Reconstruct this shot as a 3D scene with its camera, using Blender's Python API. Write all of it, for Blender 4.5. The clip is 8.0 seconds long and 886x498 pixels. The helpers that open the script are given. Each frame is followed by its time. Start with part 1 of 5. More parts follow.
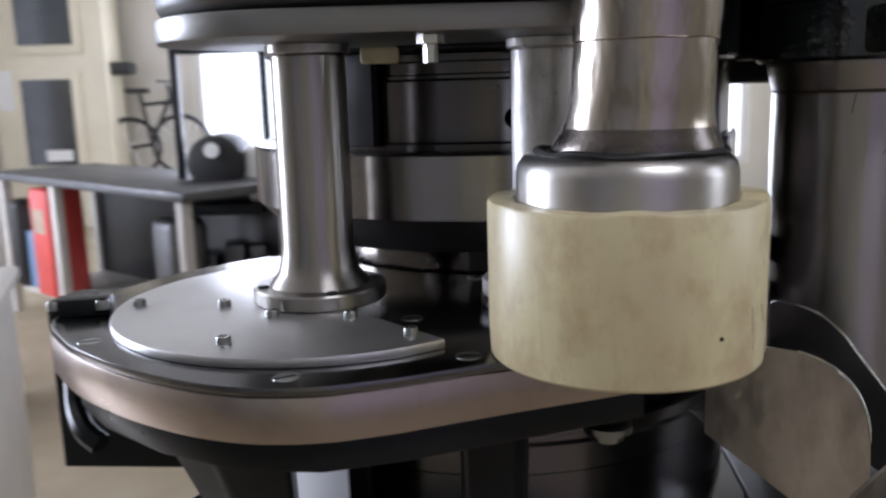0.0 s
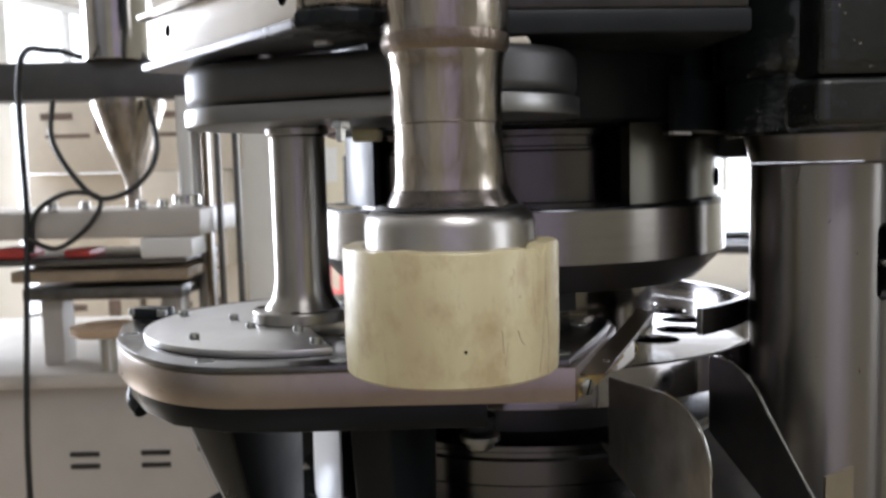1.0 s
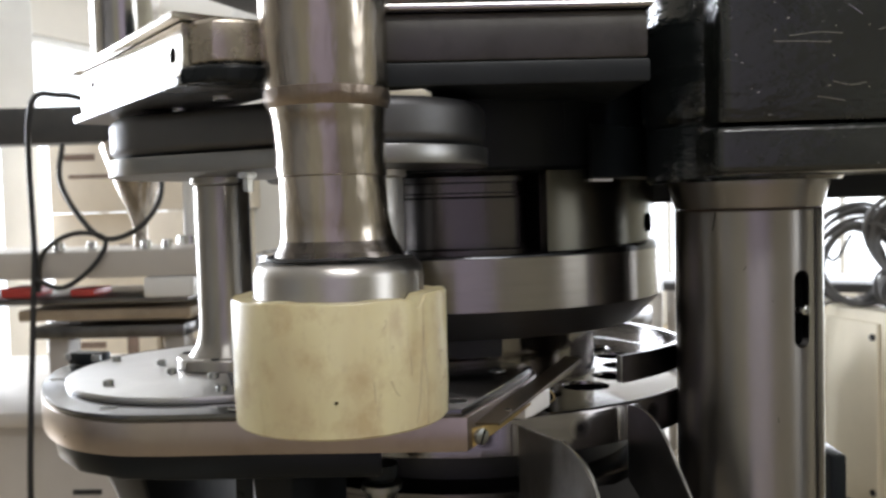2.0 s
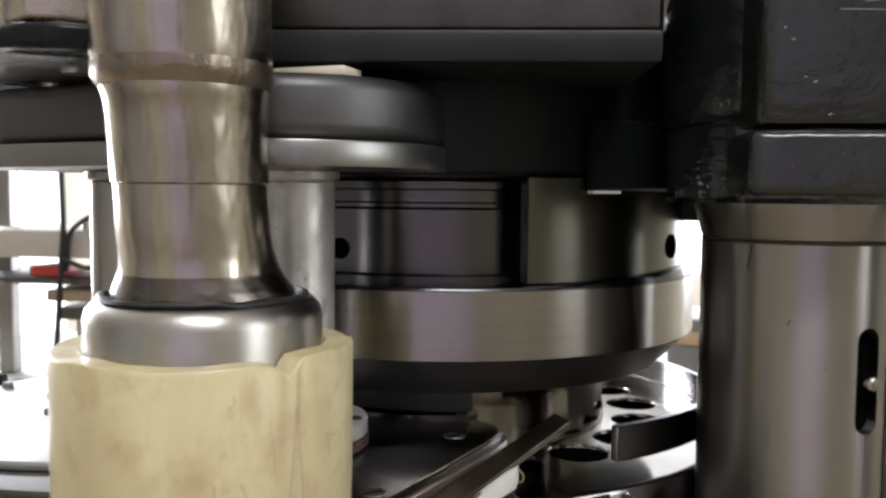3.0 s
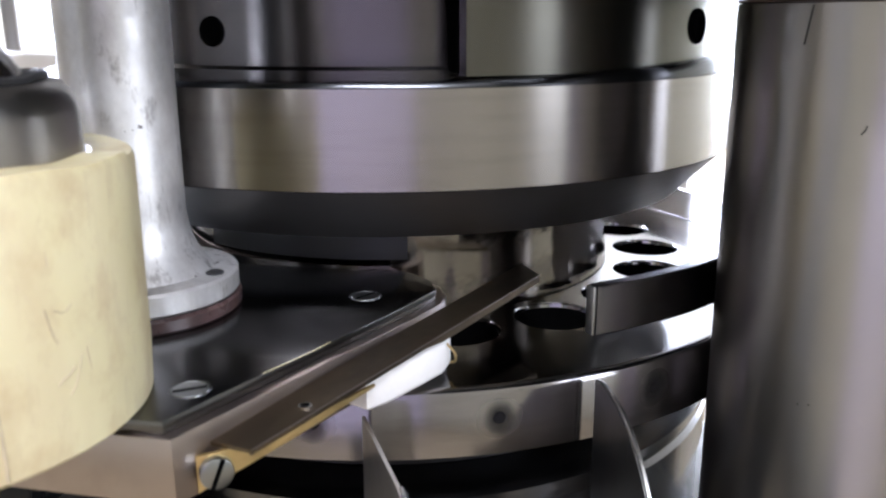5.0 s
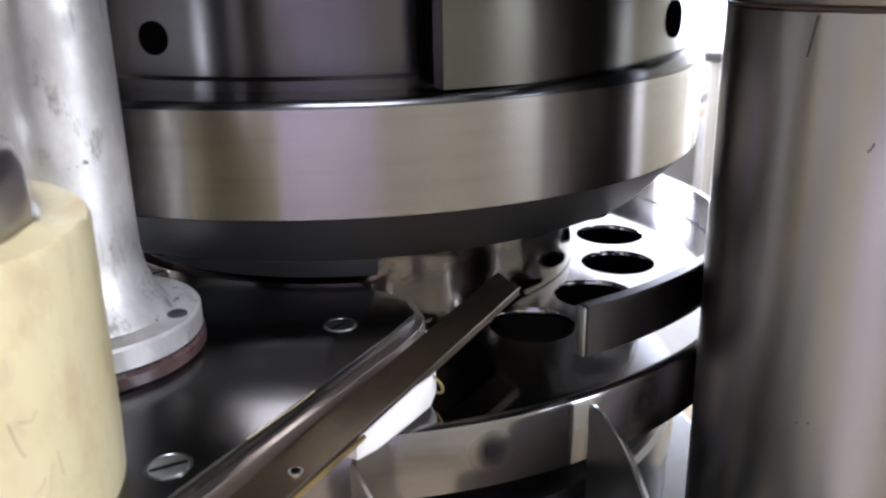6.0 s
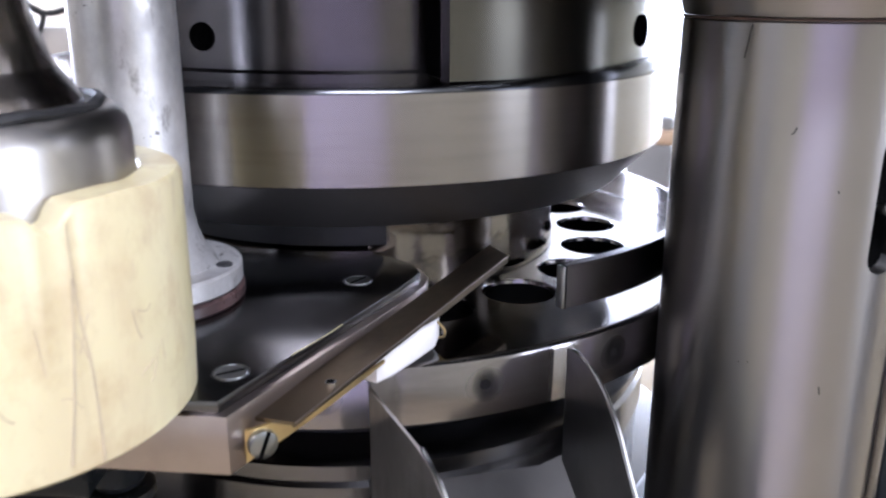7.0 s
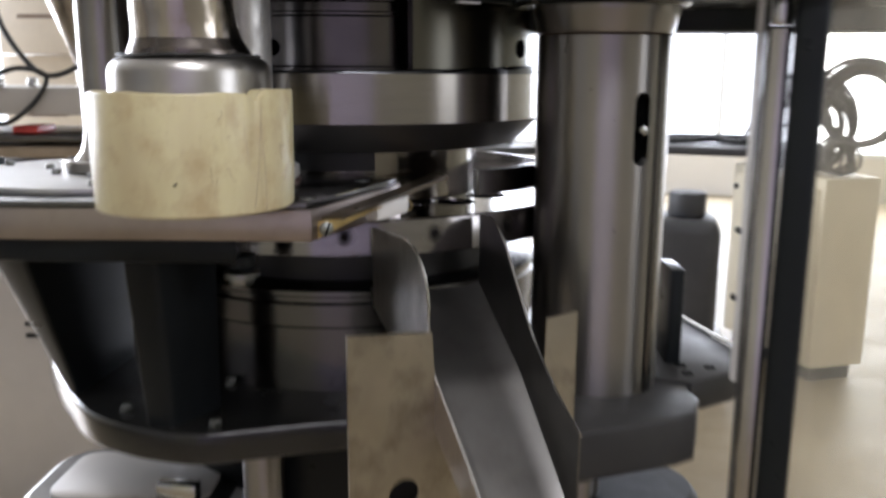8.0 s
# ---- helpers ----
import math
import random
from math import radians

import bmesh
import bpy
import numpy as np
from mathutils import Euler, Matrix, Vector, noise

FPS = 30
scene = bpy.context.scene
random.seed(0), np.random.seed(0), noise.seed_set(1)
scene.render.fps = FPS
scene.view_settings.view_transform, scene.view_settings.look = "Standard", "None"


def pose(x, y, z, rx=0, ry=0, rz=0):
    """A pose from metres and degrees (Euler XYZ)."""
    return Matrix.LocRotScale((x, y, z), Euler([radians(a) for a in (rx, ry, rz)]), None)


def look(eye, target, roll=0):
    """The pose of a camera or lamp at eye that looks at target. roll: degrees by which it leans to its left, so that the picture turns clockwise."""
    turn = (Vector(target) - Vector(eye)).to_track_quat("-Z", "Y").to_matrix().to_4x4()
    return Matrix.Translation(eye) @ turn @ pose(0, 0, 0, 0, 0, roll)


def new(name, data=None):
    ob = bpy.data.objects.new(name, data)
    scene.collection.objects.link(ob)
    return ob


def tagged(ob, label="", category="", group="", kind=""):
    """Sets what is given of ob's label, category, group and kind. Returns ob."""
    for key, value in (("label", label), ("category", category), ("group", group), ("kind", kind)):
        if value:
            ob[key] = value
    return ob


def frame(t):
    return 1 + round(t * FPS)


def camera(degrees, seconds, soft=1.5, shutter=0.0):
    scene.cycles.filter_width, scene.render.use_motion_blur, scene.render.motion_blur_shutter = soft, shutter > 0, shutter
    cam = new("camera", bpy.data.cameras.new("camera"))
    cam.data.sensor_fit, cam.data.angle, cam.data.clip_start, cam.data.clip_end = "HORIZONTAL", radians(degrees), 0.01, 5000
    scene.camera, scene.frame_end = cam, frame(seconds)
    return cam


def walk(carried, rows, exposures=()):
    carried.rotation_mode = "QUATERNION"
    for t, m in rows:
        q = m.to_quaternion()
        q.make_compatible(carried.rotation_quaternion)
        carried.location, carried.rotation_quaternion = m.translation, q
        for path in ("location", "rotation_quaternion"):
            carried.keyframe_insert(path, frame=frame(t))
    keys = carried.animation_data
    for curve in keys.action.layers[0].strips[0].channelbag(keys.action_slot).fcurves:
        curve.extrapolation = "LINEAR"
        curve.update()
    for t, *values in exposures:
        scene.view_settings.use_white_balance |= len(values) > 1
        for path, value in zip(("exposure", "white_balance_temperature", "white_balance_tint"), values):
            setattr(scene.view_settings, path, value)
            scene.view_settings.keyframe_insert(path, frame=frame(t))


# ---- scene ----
cam = camera(54.7, 8.0, soft=2.2, shutter=0.5)
cam.data.dof.use_dof = True
cam.data.dof.focus_distance = 0.36
cam.data.dof.aperture_fstop = 20.0
PATH = [
    (0, (0.036, 0.032, 1.192), (0.011, 1.998, 0.824), -1.6),
    (0.1, (0.052, 0.019, 1.191), (-0.042, 1.985, 0.833), -2.3),
    (0.2, (0.0698, -0.0027, 1.1869), (-0.0834, 1.9645, 0.8604), -1.94),
    (0.3, (0.097, -0.018, 1.188), (-0.147, 1.945, 0.892), -2.2),
    (0.5, (0.159, -0.047, 1.188), (-0.28, 1.895, 0.994), -1.5),
    (0.8, (0.237, -0.057, 1.187), (-0.398, 1.832, 1.041), -0.6),
    (1, (0.278, -0.043, 1.184), (-0.436, 1.817, 1.003), -1.4),
    (1.1, (0.2766, -0.0347, 1.1836), (-0.4175, 1.831, 0.9896), -1.58),
    (1.2, (0.293, -0.021, 1.185), (-0.429, 1.837, 1.012), -2.3),
    (1.4, (0.2988, -0.0115, 1.1892), (-0.3996, 1.8542, 1.0117), -3.07),
    (1.5, (0.303, -0.014, 1.191), (-0.386, 1.857, 1.029), -2.8),
    (1.6, (0.3145, -0.0257, 1.191), (-0.3922, 1.8402, 1.0523), -2.54),
    (1.7, (0.326, -0.0306, 1.1888), (-0.4235, 1.8196, 1.0658), -1.62),
    (1.8, (0.3374, -0.0293, 1.1881), (-0.4307, 1.814, 1.0783), -1.24),
    (1.9, (0.3487, -0.0228, 1.1892), (-0.4322, 1.8157, 1.0884), -1.37),
    (2, (0.355, -0.017, 1.19), (-0.431, 1.82, 1.095), -1.6),
    (2.2, (0.36, 0.008, 1.193), (-0.425, 1.845, 1.101), -2.3),
    (3.3, (0.362, 0.178, 1.208), (-0.624, 1.912, 1.065), 1.2),
    (3.5, (0.369, 0.197, 1.207), (-0.636, 1.92, 1.058), 1.1),
    (3.7, (0.376, 0.22, 1.202), (-0.653, 1.919, 0.971), 1.1),
    (3.9, (0.3736, 0.2443, 1.1873), (-0.6717, 1.9242, 0.8958), 0.74),
    (4, (0.375, 0.252, 1.183), (-0.686, 1.92, 0.877), 0.7),
    (4.2, (0.3718, 0.266, 1.1772), (-0.7009, 1.9152, 0.8174), 0.49),
    (4.5, (0.364, 0.277, 1.174), (-0.698, 1.922, 0.765), 0.5),
    (4.7, (0.359, 0.285, 1.172), (-0.703, 1.921, 0.727), 0.2),
    (5.8, (0.314, 0.311, 1.202), (-0.558, 1.99, 0.552), -1),
    (6, (0.315, 0.311, 1.199), (-0.546, 1.998, 0.558), -1.1),
    (6.2, (0.3176, 0.3071, 1.1985), (-0.5279, 2.0054, 0.5652), -0.81),
    (6.5, (0.322, 0.297, 1.196), (-0.514, 2.003, 0.572), -0.4),
    (7, (0.333, 0.251, 1.195), (-0.487, 1.978, 0.606), 0.1),
    (7.1, (0.3354, 0.2433, 1.1972), (-0.4795, 1.9701, 0.6021), 0.13),
    (7.3, (0.3498, 0.2074, 1.1954), (-0.452, 1.9543, 0.6428), 0.58),
    (7.5, (0.382, 0.143, 1.194), (-0.409, 1.91, 0.691), 0.7),
    (7.7, (0.42, 0.074, 1.184), (-0.375, 1.849, 0.719), 0.5),
    (7.8, (0.426, 0.048, 1.179), (-0.348, 1.837, 0.727), 0.7),
    (8, (0.447, -0.031, 1.157), (-0.273, 1.79, 0.748), 0.3),
]
walk(cam, [(t, look(eye, target, roll)) for t, eye, target, roll in PATH],
     exposures=[(0.0, 0.12, 5800, 19), (0.5, 0.38, 5900, 19), (1.2, 0.35, 6150, 14), (2.2, 0.56, 6300, 13), (3.3, 1.0, 6350, 14), (3.7, 1.26, 6200, 13), (4.0, 1.53, 6050, 13), (4.4, 1.68, 5650, 16), (6.0, 1.88, 5700, 18), (6.5, 1.94, 5650, 19), (7.0, 1.89, 5450, 22), (7.5, 1.44, 5550, 21), (8.0, 0.54, 6100, 16)])

# ---------------------------------------------------------------- world and light
world = bpy.data.worlds.new("sky")
scene.world = world
world.use_nodes = True
wn = world.node_tree.nodes
sky = wn.new("ShaderNodeTexSky")
sky.sky_type = "NISHITA"
sky.sun_disc = False
sky.sun_elevation = radians(30)
sky.sun_rotation = radians(-108)
wn["Background"].inputs["Strength"].default_value = 0.12
world.node_tree.links.new(sky.outputs["Color"], wn["Background"].inputs["Color"])


def sun_lamp(name, strength, angle, direction):
    data = bpy.data.lights.new(name, "SUN")
    data.energy, data.angle, data.color = strength, radians(angle), (1.0, 0.96, 0.9)
    ob = new(name, data)
    ob.matrix_world = look((0, 0, 6), Vector((0, 0, 6)) + Vector(direction))
    return ob


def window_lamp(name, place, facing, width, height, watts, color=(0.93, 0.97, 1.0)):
    """Light of one window opening, or of the added ceiling lamp."""
    data = bpy.data.lights.new(name, "AREA")
    data.shape, data.size, data.size_y = "RECTANGLE", width, height
    data.energy, data.color = watts, color
    ob = new(name, data)
    ob.matrix_world = look(place, Vector(place) + Vector(facing))
    return ob


sun_lamp("sun", 4.0, 0.6, (0.75, -0.25, -0.45))
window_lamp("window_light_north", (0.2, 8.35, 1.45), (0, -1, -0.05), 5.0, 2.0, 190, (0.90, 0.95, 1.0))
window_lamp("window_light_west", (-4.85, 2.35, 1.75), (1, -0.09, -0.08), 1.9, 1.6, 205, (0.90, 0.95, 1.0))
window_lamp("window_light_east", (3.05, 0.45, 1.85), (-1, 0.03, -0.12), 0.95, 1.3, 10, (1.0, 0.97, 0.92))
# unseen fill lamp, added to brighten the front of the press
window_lamp("added_tube_light", (1.05, -0.75, 2.86), (0, 0.001, -1), 1.2, 0.5, 22, (1.0, 0.985, 0.95))


# ---------------------------------------------------------------- materials
def material(name):
    m = bpy.data.materials.new(name)
    m.use_nodes = True
    t = m.node_tree
    return m, t, t.nodes["Principled BSDF"], t.nodes, t.links


def mapped(t, scale):
    tc = t.nodes.new("ShaderNodeTexCoord")
    mp = t.nodes.new("ShaderNodeMapping")
    mp.inputs["Scale"].default_value = scale
    t.links.new(tc.outputs["Object"], mp.inputs["Vector"])
    return mp.outputs["Vector"]


def noise_tex(t, scale, detail=4.0, rough=0.6, stretch=(1, 1, 1)):
    n = t.nodes.new("ShaderNodeTexNoise")
    n.inputs["Scale"].default_value = scale
    n.inputs["Detail"].default_value = detail
    n.inputs["Roughness"].default_value = rough
    t.links.new(mapped(t, stretch), n.inputs["Vector"])
    return n.outputs["Fac"]


def ramp(t, fac, stops):
    r = t.nodes.new("ShaderNodeValToRGB")
    e = r.color_ramp.elements
    e[0].position, e[0].color = stops[0][0], (*stops[0][1], 1)
    e[1].position, e[1].color = stops[-1][0], (*stops[-1][1], 1)
    for p, c in stops[1:-1]:
        x = e.new(p)
        x.color = (*c, 1)
    t.links.new(fac, r.inputs["Fac"])
    return r.outputs["Color"]


def span(t, fac, a, b, lo=0.25, hi=0.75):
    r = t.nodes.new("ShaderNodeMapRange")
    r.inputs["From Min"].default_value, r.inputs["From Max"].default_value = lo, hi
    r.inputs["To Min"].default_value, r.inputs["To Max"].default_value = a, b
    t.links.new(fac, r.inputs["Value"])
    return r.outputs["Result"]


def mix(t, fac, a, b, kind="MIX"):
    x = t.nodes.new("ShaderNodeMix")
    x.data_type, x.blend_type = "RGBA", kind
    for key, v in ((0, fac), (6, a), (7, b)):
        if isinstance(v, (int, float)):
            x.inputs[key].default_value = v
        elif isinstance(v, tuple):
            x.inputs[key].default_value = (*v, 1)
        else:
            t.links.new(v, x.inputs[key])
    return x.outputs[2]


def bump(t, p, height, strength, distance=0.001, before=None):
    b = t.nodes.new("ShaderNodeBump")
    b.inputs["Strength"].default_value = strength
    b.inputs["Distance"].default_value = distance
    t.links.new(height, b.inputs["Height"])
    if before:
        t.links.new(before, b.inputs["Normal"])
    t.links.new(b.outputs["Normal"], p.inputs["Normal"])
    return b.outputs["Normal"]


def metal(name, color, rough, stretch=(1, 1, 1), grain=0.12, grain_scale=60, aniso=0.0, dirt=0.0, dirt_color=(0.05, 0.045, 0.035), relief=0.0, relief_scale=40, dirt_stretch=(1, 1, 1), var=0.25, rvar=0.25, relief_stretch=(1, 1, 1)):
    m, t, p, n, l = material(name)
    p.inputs["Metallic"].default_value = 1.0
    fine = noise_tex(t, grain_scale, 5, 0.65, stretch)
    broad = noise_tex(t, 14, 4, 0.6)
    c = mix(t, span(t, broad, 0.0, 1.0, 0.0, 1.0), tuple(v * (1 - var) for v in color), tuple(min(1, v * (1 + 0.8 * var)) for v in color))
    if dirt:
        spots = noise_tex(t, 32, 4, 0.6, dirt_stretch)
        c = mix(t, span(t, spots, 0.0, dirt, 0.48, 0.88), c, dirt_color)
    l.new(c, p.inputs["Base Color"])
    r = t.nodes.new("ShaderNodeMath")
    r.operation = "ADD"
    if grain:
        l.new(span(t, fine, rough * 0.92, rough * 1.08), r.inputs[0])
    else:
        r.inputs[0].default_value = rough
    l.new(span(t, noise_tex(t, 9, 2, 0.5), -rvar * rough, rvar * rough, 0.0, 1.0), r.inputs[1])
    l.new(r.outputs[0], p.inputs["Roughness"])
    b = bump(t, p, fine, grain, 0.0004) if grain else None
    if relief:
        bump(t, p, noise_tex(t, relief_scale, 3, 0.6, relief_stretch), relief, 0.002, b)
    if aniso:
        tg = n.new("ShaderNodeTangent")
        tg.direction_type, tg.axis = "RADIAL", "Z"
        l.new(tg.outputs[0], p.inputs["Tangent"])
        p.inputs["Anisotropic"].default_value = aniso
        p.inputs["Anisotropic Rotation"].default_value = 0.25
    return m


def paint(name, color, rough, var=0.15, scale=9, grain=0.1, grain_scale=220, coat=0.0, chips=0.0, chip_color=(0.3, 0.3, 0.3), spec=0.5, metallic=0.0, chip_scale=70, wavy=0.0):
    m, t, p, n, l = material(name)
    broad = noise_tex(t, scale, 5, 0.62)
    c = mix(t, span(t, broad, 0.0, 1.0), tuple(v * (1 - var) for v in color), tuple(min(1, v * (1 + var)) for v in color))
    if chips:
        c = mix(t, span(t, noise_tex(t, chip_scale, 5, 0.75), 0.0, 1.0, 0.72 - chips, 0.76 - chips), c, chip_color)
    l.new(c, p.inputs["Base Color"])
    l.new(span(t, noise_tex(t, scale * 3, 4, 0.6), max(0.02, rough - 0.08), rough + 0.1), p.inputs["Roughness"])
    b = bump(t, p, noise_tex(t, grain_scale, 3, 0.6), grain, 0.001)
    if wavy:
        b = bump(t, p, noise_tex(t, 55, 3, 0.55, (1, 1, 2.2)), wavy, 0.003, b)
        l.new(b, p.inputs["Coat Normal"])
    p.inputs["Coat Weight"].default_value = coat
    p.inputs["Specular IOR Level"].default_value = spec
    p.inputs["Metallic"].default_value = metallic
    return m


TURNED = metal("turned_steel", (0.31, 0.293, 0.276), 0.22, (1, 1, 1), 0.0, 60, 0.72, 0.32, (0.16, 0.145, 0.13), var=0.10, rvar=0.1, dirt_stretch=(0.5, 0.5, 7))
DARK_TURNED = metal("dark_turned_steel", (0.122, 0.114, 0.112), 0.26, (1, 1, 1), 0.0, 60, 0.7, 0.3, (0.075, 0.068, 0.064), var=0.10, rvar=0.1, dirt_stretch=(0.5, 0.5, 6))
BRUSHED = metal("brushed_steel_tube", (0.335, 0.32, 0.305), 0.33, (1, 1, 1), 0.0, 60, 0.82, 0.12, (0.18, 0.16, 0.14), var=0.06, rvar=0.04, dirt_stretch=(1, 1, 0.3))
CHROME = metal("polished_steel", (0.52, 0.50, 0.48), 0.12, (1, 1, 8), 0.05, 20, 0.0, 0.15, (0.12, 0.09, 0.07), 0.12, 60)
PIPE = metal("polished_pipe_steel", (0.47, 0.425, 0.37), 0.22, (1, 1, 0.4), 0.03, 60, 0.0, 0.9, (0.10, 0.07, 0.05), 0.75, 36, (1.6, 1.6, 0.35), var=0.35, relief_stretch=(1.4, 1.4, 0.5))


def worn_aluminium():
    """Handled cast aluminium: pale and dull, mottled at two scales, with small dark pits."""
    m, t, p, n, l = material("worn_cast_aluminium")
    p.inputs["Metallic"].default_value = 0.72
    c = mix(t, span(t, noise_tex(t, 60, 5, 0.7, (1, 1, 0.6)), 0.0, 1.0, 0.35, 0.65), (0.54, 0.53, 0.52), (0.74, 0.735, 0.725))
    c = mix(t, span(t, noise_tex(t, 20, 4, 0.6), 0.0, 0.5, 0.45, 0.75), c, (0.44, 0.42, 0.39))
    c = mix(t, span(t, noise_tex(t, 150, 4, 0.7, (1, 1, 0.35)), 0.0, 0.7, 0.58, 0.70), c, (0.25, 0.235, 0.22))
    c = mix(t, span(t, noise_tex(t, 110, 4, 0.75), 0.0, 0.9, 0.66, 0.70), c, (0.12, 0.11, 0.10))
    l.new(c, p.inputs["Base Color"])
    l.new(span(t, noise_tex(t, 60, 5, 0.7), 0.32, 0.58, 0.3, 0.7), p.inputs["Roughness"])
    bump(t, p, noise_tex(t, 190, 4, 0.65), 0.25, 0.0006)
    return m


ALU = worn_aluminium()
POSTSTEEL = metal("turned_post_steel", (0.35, 0.335, 0.31), 0.33, (1, 1, 1), 0.0, 60, 0.6, 0.55, (0.13, 0.11, 0.085), var=0.2, rvar=0.15, dirt_stretch=(1.5, 1.5, 0.3))
BLASTED = metal("bead_blasted_steel", (0.125, 0.125, 0.127), 0.46, (1, 1, 1), 0.3, 500)
DISC = metal("ground_steel_disc", (0.62, 0.62, 0.62), 0.4, (1, 1, 1), 0.05, 60, 0.0, 0.2, (0.25, 0.24, 0.23), var=0.1)
DIE = metal("worn_die_table_steel", (0.27, 0.265, 0.265), 0.085, (1, 1, 1), 0.0, 60, 0.0, 0.3, (0.10, 0.085, 0.075), 0.03, 45)
RIM = metal("polished_rim_steel", (0.29, 0.277, 0.275), 0.16, (1, 1, 1), 0.0, 60, 0.6, 0.5, (0.09, 0.08, 0.075), 0.02, 40, var=0.2, rvar=0.1, dirt_stretch=(0.5, 0.5, 4))
COLLAR = metal("satin_collar_steel", (0.46, 0.445, 0.42), 0.33, (1, 1, 1), 0.02, 90, 0.4, 0.4, (0.2, 0.17, 0.135), 0.05, 30, relief_stretch=(1.4, 1.4, 0.5))
LIP = metal("machined_lip_steel", (0.30, 0.30, 0.295), 0.36, (1, 1, 20), 0.04, 30)
# rougher, shaded copy of the turned steel for the ring's underside
BEVEL = metal("dull_shaded_bevel", (0.20, 0.19, 0.185), 0.40, (1, 1, 60), 0.02, 20)
PLATE = metal("oiled_steel_plate", (0.165, 0.165, 0.168), 0.2, (1, 1, 1), 0.02, 60, 0.0, 0.3, (0.09, 0.085, 0.08), 0.03, 20)
HUBSTEEL = metal("stained_hub_steel", (0.20, 0.182, 0.16), 0.12, (1, 1, 1), 0.0, 30, 0.0, 0.7, (0.06, 0.05, 0.04), 0.12, 40, relief_stretch=(1.2, 1.2, 1.2), dirt_stretch=(1.5, 1.5, 0.5))
LOWSTEEL = metal("lower_drum_steel", (0.16, 0.157, 0.157), 0.24, (1, 1, 1), 0.0, 60, 0.5, 0.2, (0.08, 0.075, 0.07), var=0.1, rvar=0.1)
# warm cast: the floor's reflection on the arm's side is put into the colour
ARMSIDE = metal("warm_milled_steel", (0.42, 0.365, 0.33), 0.3, (1, 1, 8), 0.05, 40, 0.0, 0.45, (0.17, 0.135, 0.11))
TARNISH = metal("tarnished_neck_steel", (0.17, 0.15, 0.135), 0.26, (1, 1, 1), 0.1, 120, 0.2, 0.8, (0.05, 0.04, 0.033), 0.2, 60)
PANEL = metal("dull_brushed_panel", (0.115, 0.112, 0.096), 0.26, (1, 1, 1), 0.0, 60, 0.6, 0.15, (0.05, 0.045, 0.04), var=0.12, rvar=0.1)
HOODSTEEL = metal("dark_housing_steel", (0.10, 0.097, 0.09), 0.34, (1, 1, 1), 0.15, 60, 0.0, 0.7, (0.035, 0.032, 0.029), 0.1, 30)
# scuffed chute sheet, coloured lighter for the reflections on its left wall
LIT_SHEET = metal("scuffed_lit_sheet", (0.60, 0.57, 0.54), 0.34, (1, 1, 1), 0.12, 60, 0.0, 0.9, (0.14, 0.12, 0.10), 0.9, 28, (1, 1, 0.4), var=0.5)
MOUNT = metal("stained_sheet_steel", (0.44, 0.40, 0.33), 0.34, (1, 1, 3), 0.12, 26, 0.0, 0.95, (0.10, 0.08, 0.06), 0.12, 25, var=0.4)
SHEET = metal("worn_sheet_steel", (0.175, 0.17, 0.163), 0.36, (1, 1, 1), 0.1, 60, 0.0, 0.6, (0.07, 0.064, 0.058), 0.12, 25)
BRONZE = metal("dull_brass_strip", (0.21, 0.165, 0.11), 0.34, (4, 4, 1), 0.2, 60, 0.0, 1.0, (0.05, 0.04, 0.03), dirt_stretch=(1.3, 0.6, 1))
BRASS = metal("bright_brass_edge", (0.60, 0.45, 0.20), 0.44, (1, 1, 1), 0.15, 80, 0.0, 0.7, (0.10, 0.07, 0.04))
DULL_SCREW = metal("dull_screw_steel", (0.30, 0.31, 0.30), 0.3, (1, 1, 1), 0.1, 200, 0.0, 0.4)
SCREW = metal("zinc_screw_steel", (0.62, 0.62, 0.60), 0.22, (1, 1, 1), 0.1, 200, 0.0, 0.2)
WELD = metal("rough_weld_steel", (0.30, 0.25, 0.21), 0.36, (1, 1, 1), 0.3, 180, 0.0, 1.0, (0.05, 0.036, 0.028), 0.4, 150)
BLACK = paint("black_enamel", (0.0095, 0.0115, 0.0125), 0.32, 0.25, 6, 0.06, 60, 0.0, 0.0, spec=0.2)
BLACK_CHIPPED = paint("chipped_black_enamel", (0.016, 0.0185, 0.0165), 0.22, 0.6, 12, 0.0, 38, 0.35, 0.03, (0.5, 0.5, 0.46), spec=0.5, chip_scale=210, wavy=0.3)
CASTING = paint("glossy_black_casting", (0.011, 0.0135, 0.0135), 0.13, 0.3, 9, 0.1, 60, 0.7, 0.0, spec=0.5, wavy=0.4)
PLATE_ENAMEL = paint("glossy_dark_enamel", (0.010, 0.010, 0.0095), 0.2, 0.3, 9, 0.05, 60, 0.25, 0.0, spec=0.5)
OILY = metal("oily_dark_groove_steel", (0.045, 0.044, 0.044), 0.14, (1, 1, 1), 0.0, 60, 0.3, 0.4, (0.02, 0.02, 0.02), 0.08, 60, relief_stretch=(0.5, 0.5, 2))
RUST = paint("thin_rust", (0.07, 0.04, 0.025), 0.7, 0.4, 60, 0.3, 200)
CABLE = paint("grey_cable_sheath", (0.11, 0.109, 0.108), 0.42, 0.2, 30, 0.1, 200)
GATE = metal("smooth_gate_steel", (0.55, 0.53, 0.50), 0.16, (1, 1, 1), 0.03, 40, 0.0, 0.35, (0.22, 0.19, 0.15), 0.05, 25)
# stains, with beige and brown reflections painted into the patches
ENDCAP = metal("stained_reflecting_gate_end", (0.52, 0.48, 0.41), 0.3, (1, 1, 1), 0.05, 80, 0.0, 0.7, (0.30, 0.23, 0.14), 0.08, 40)
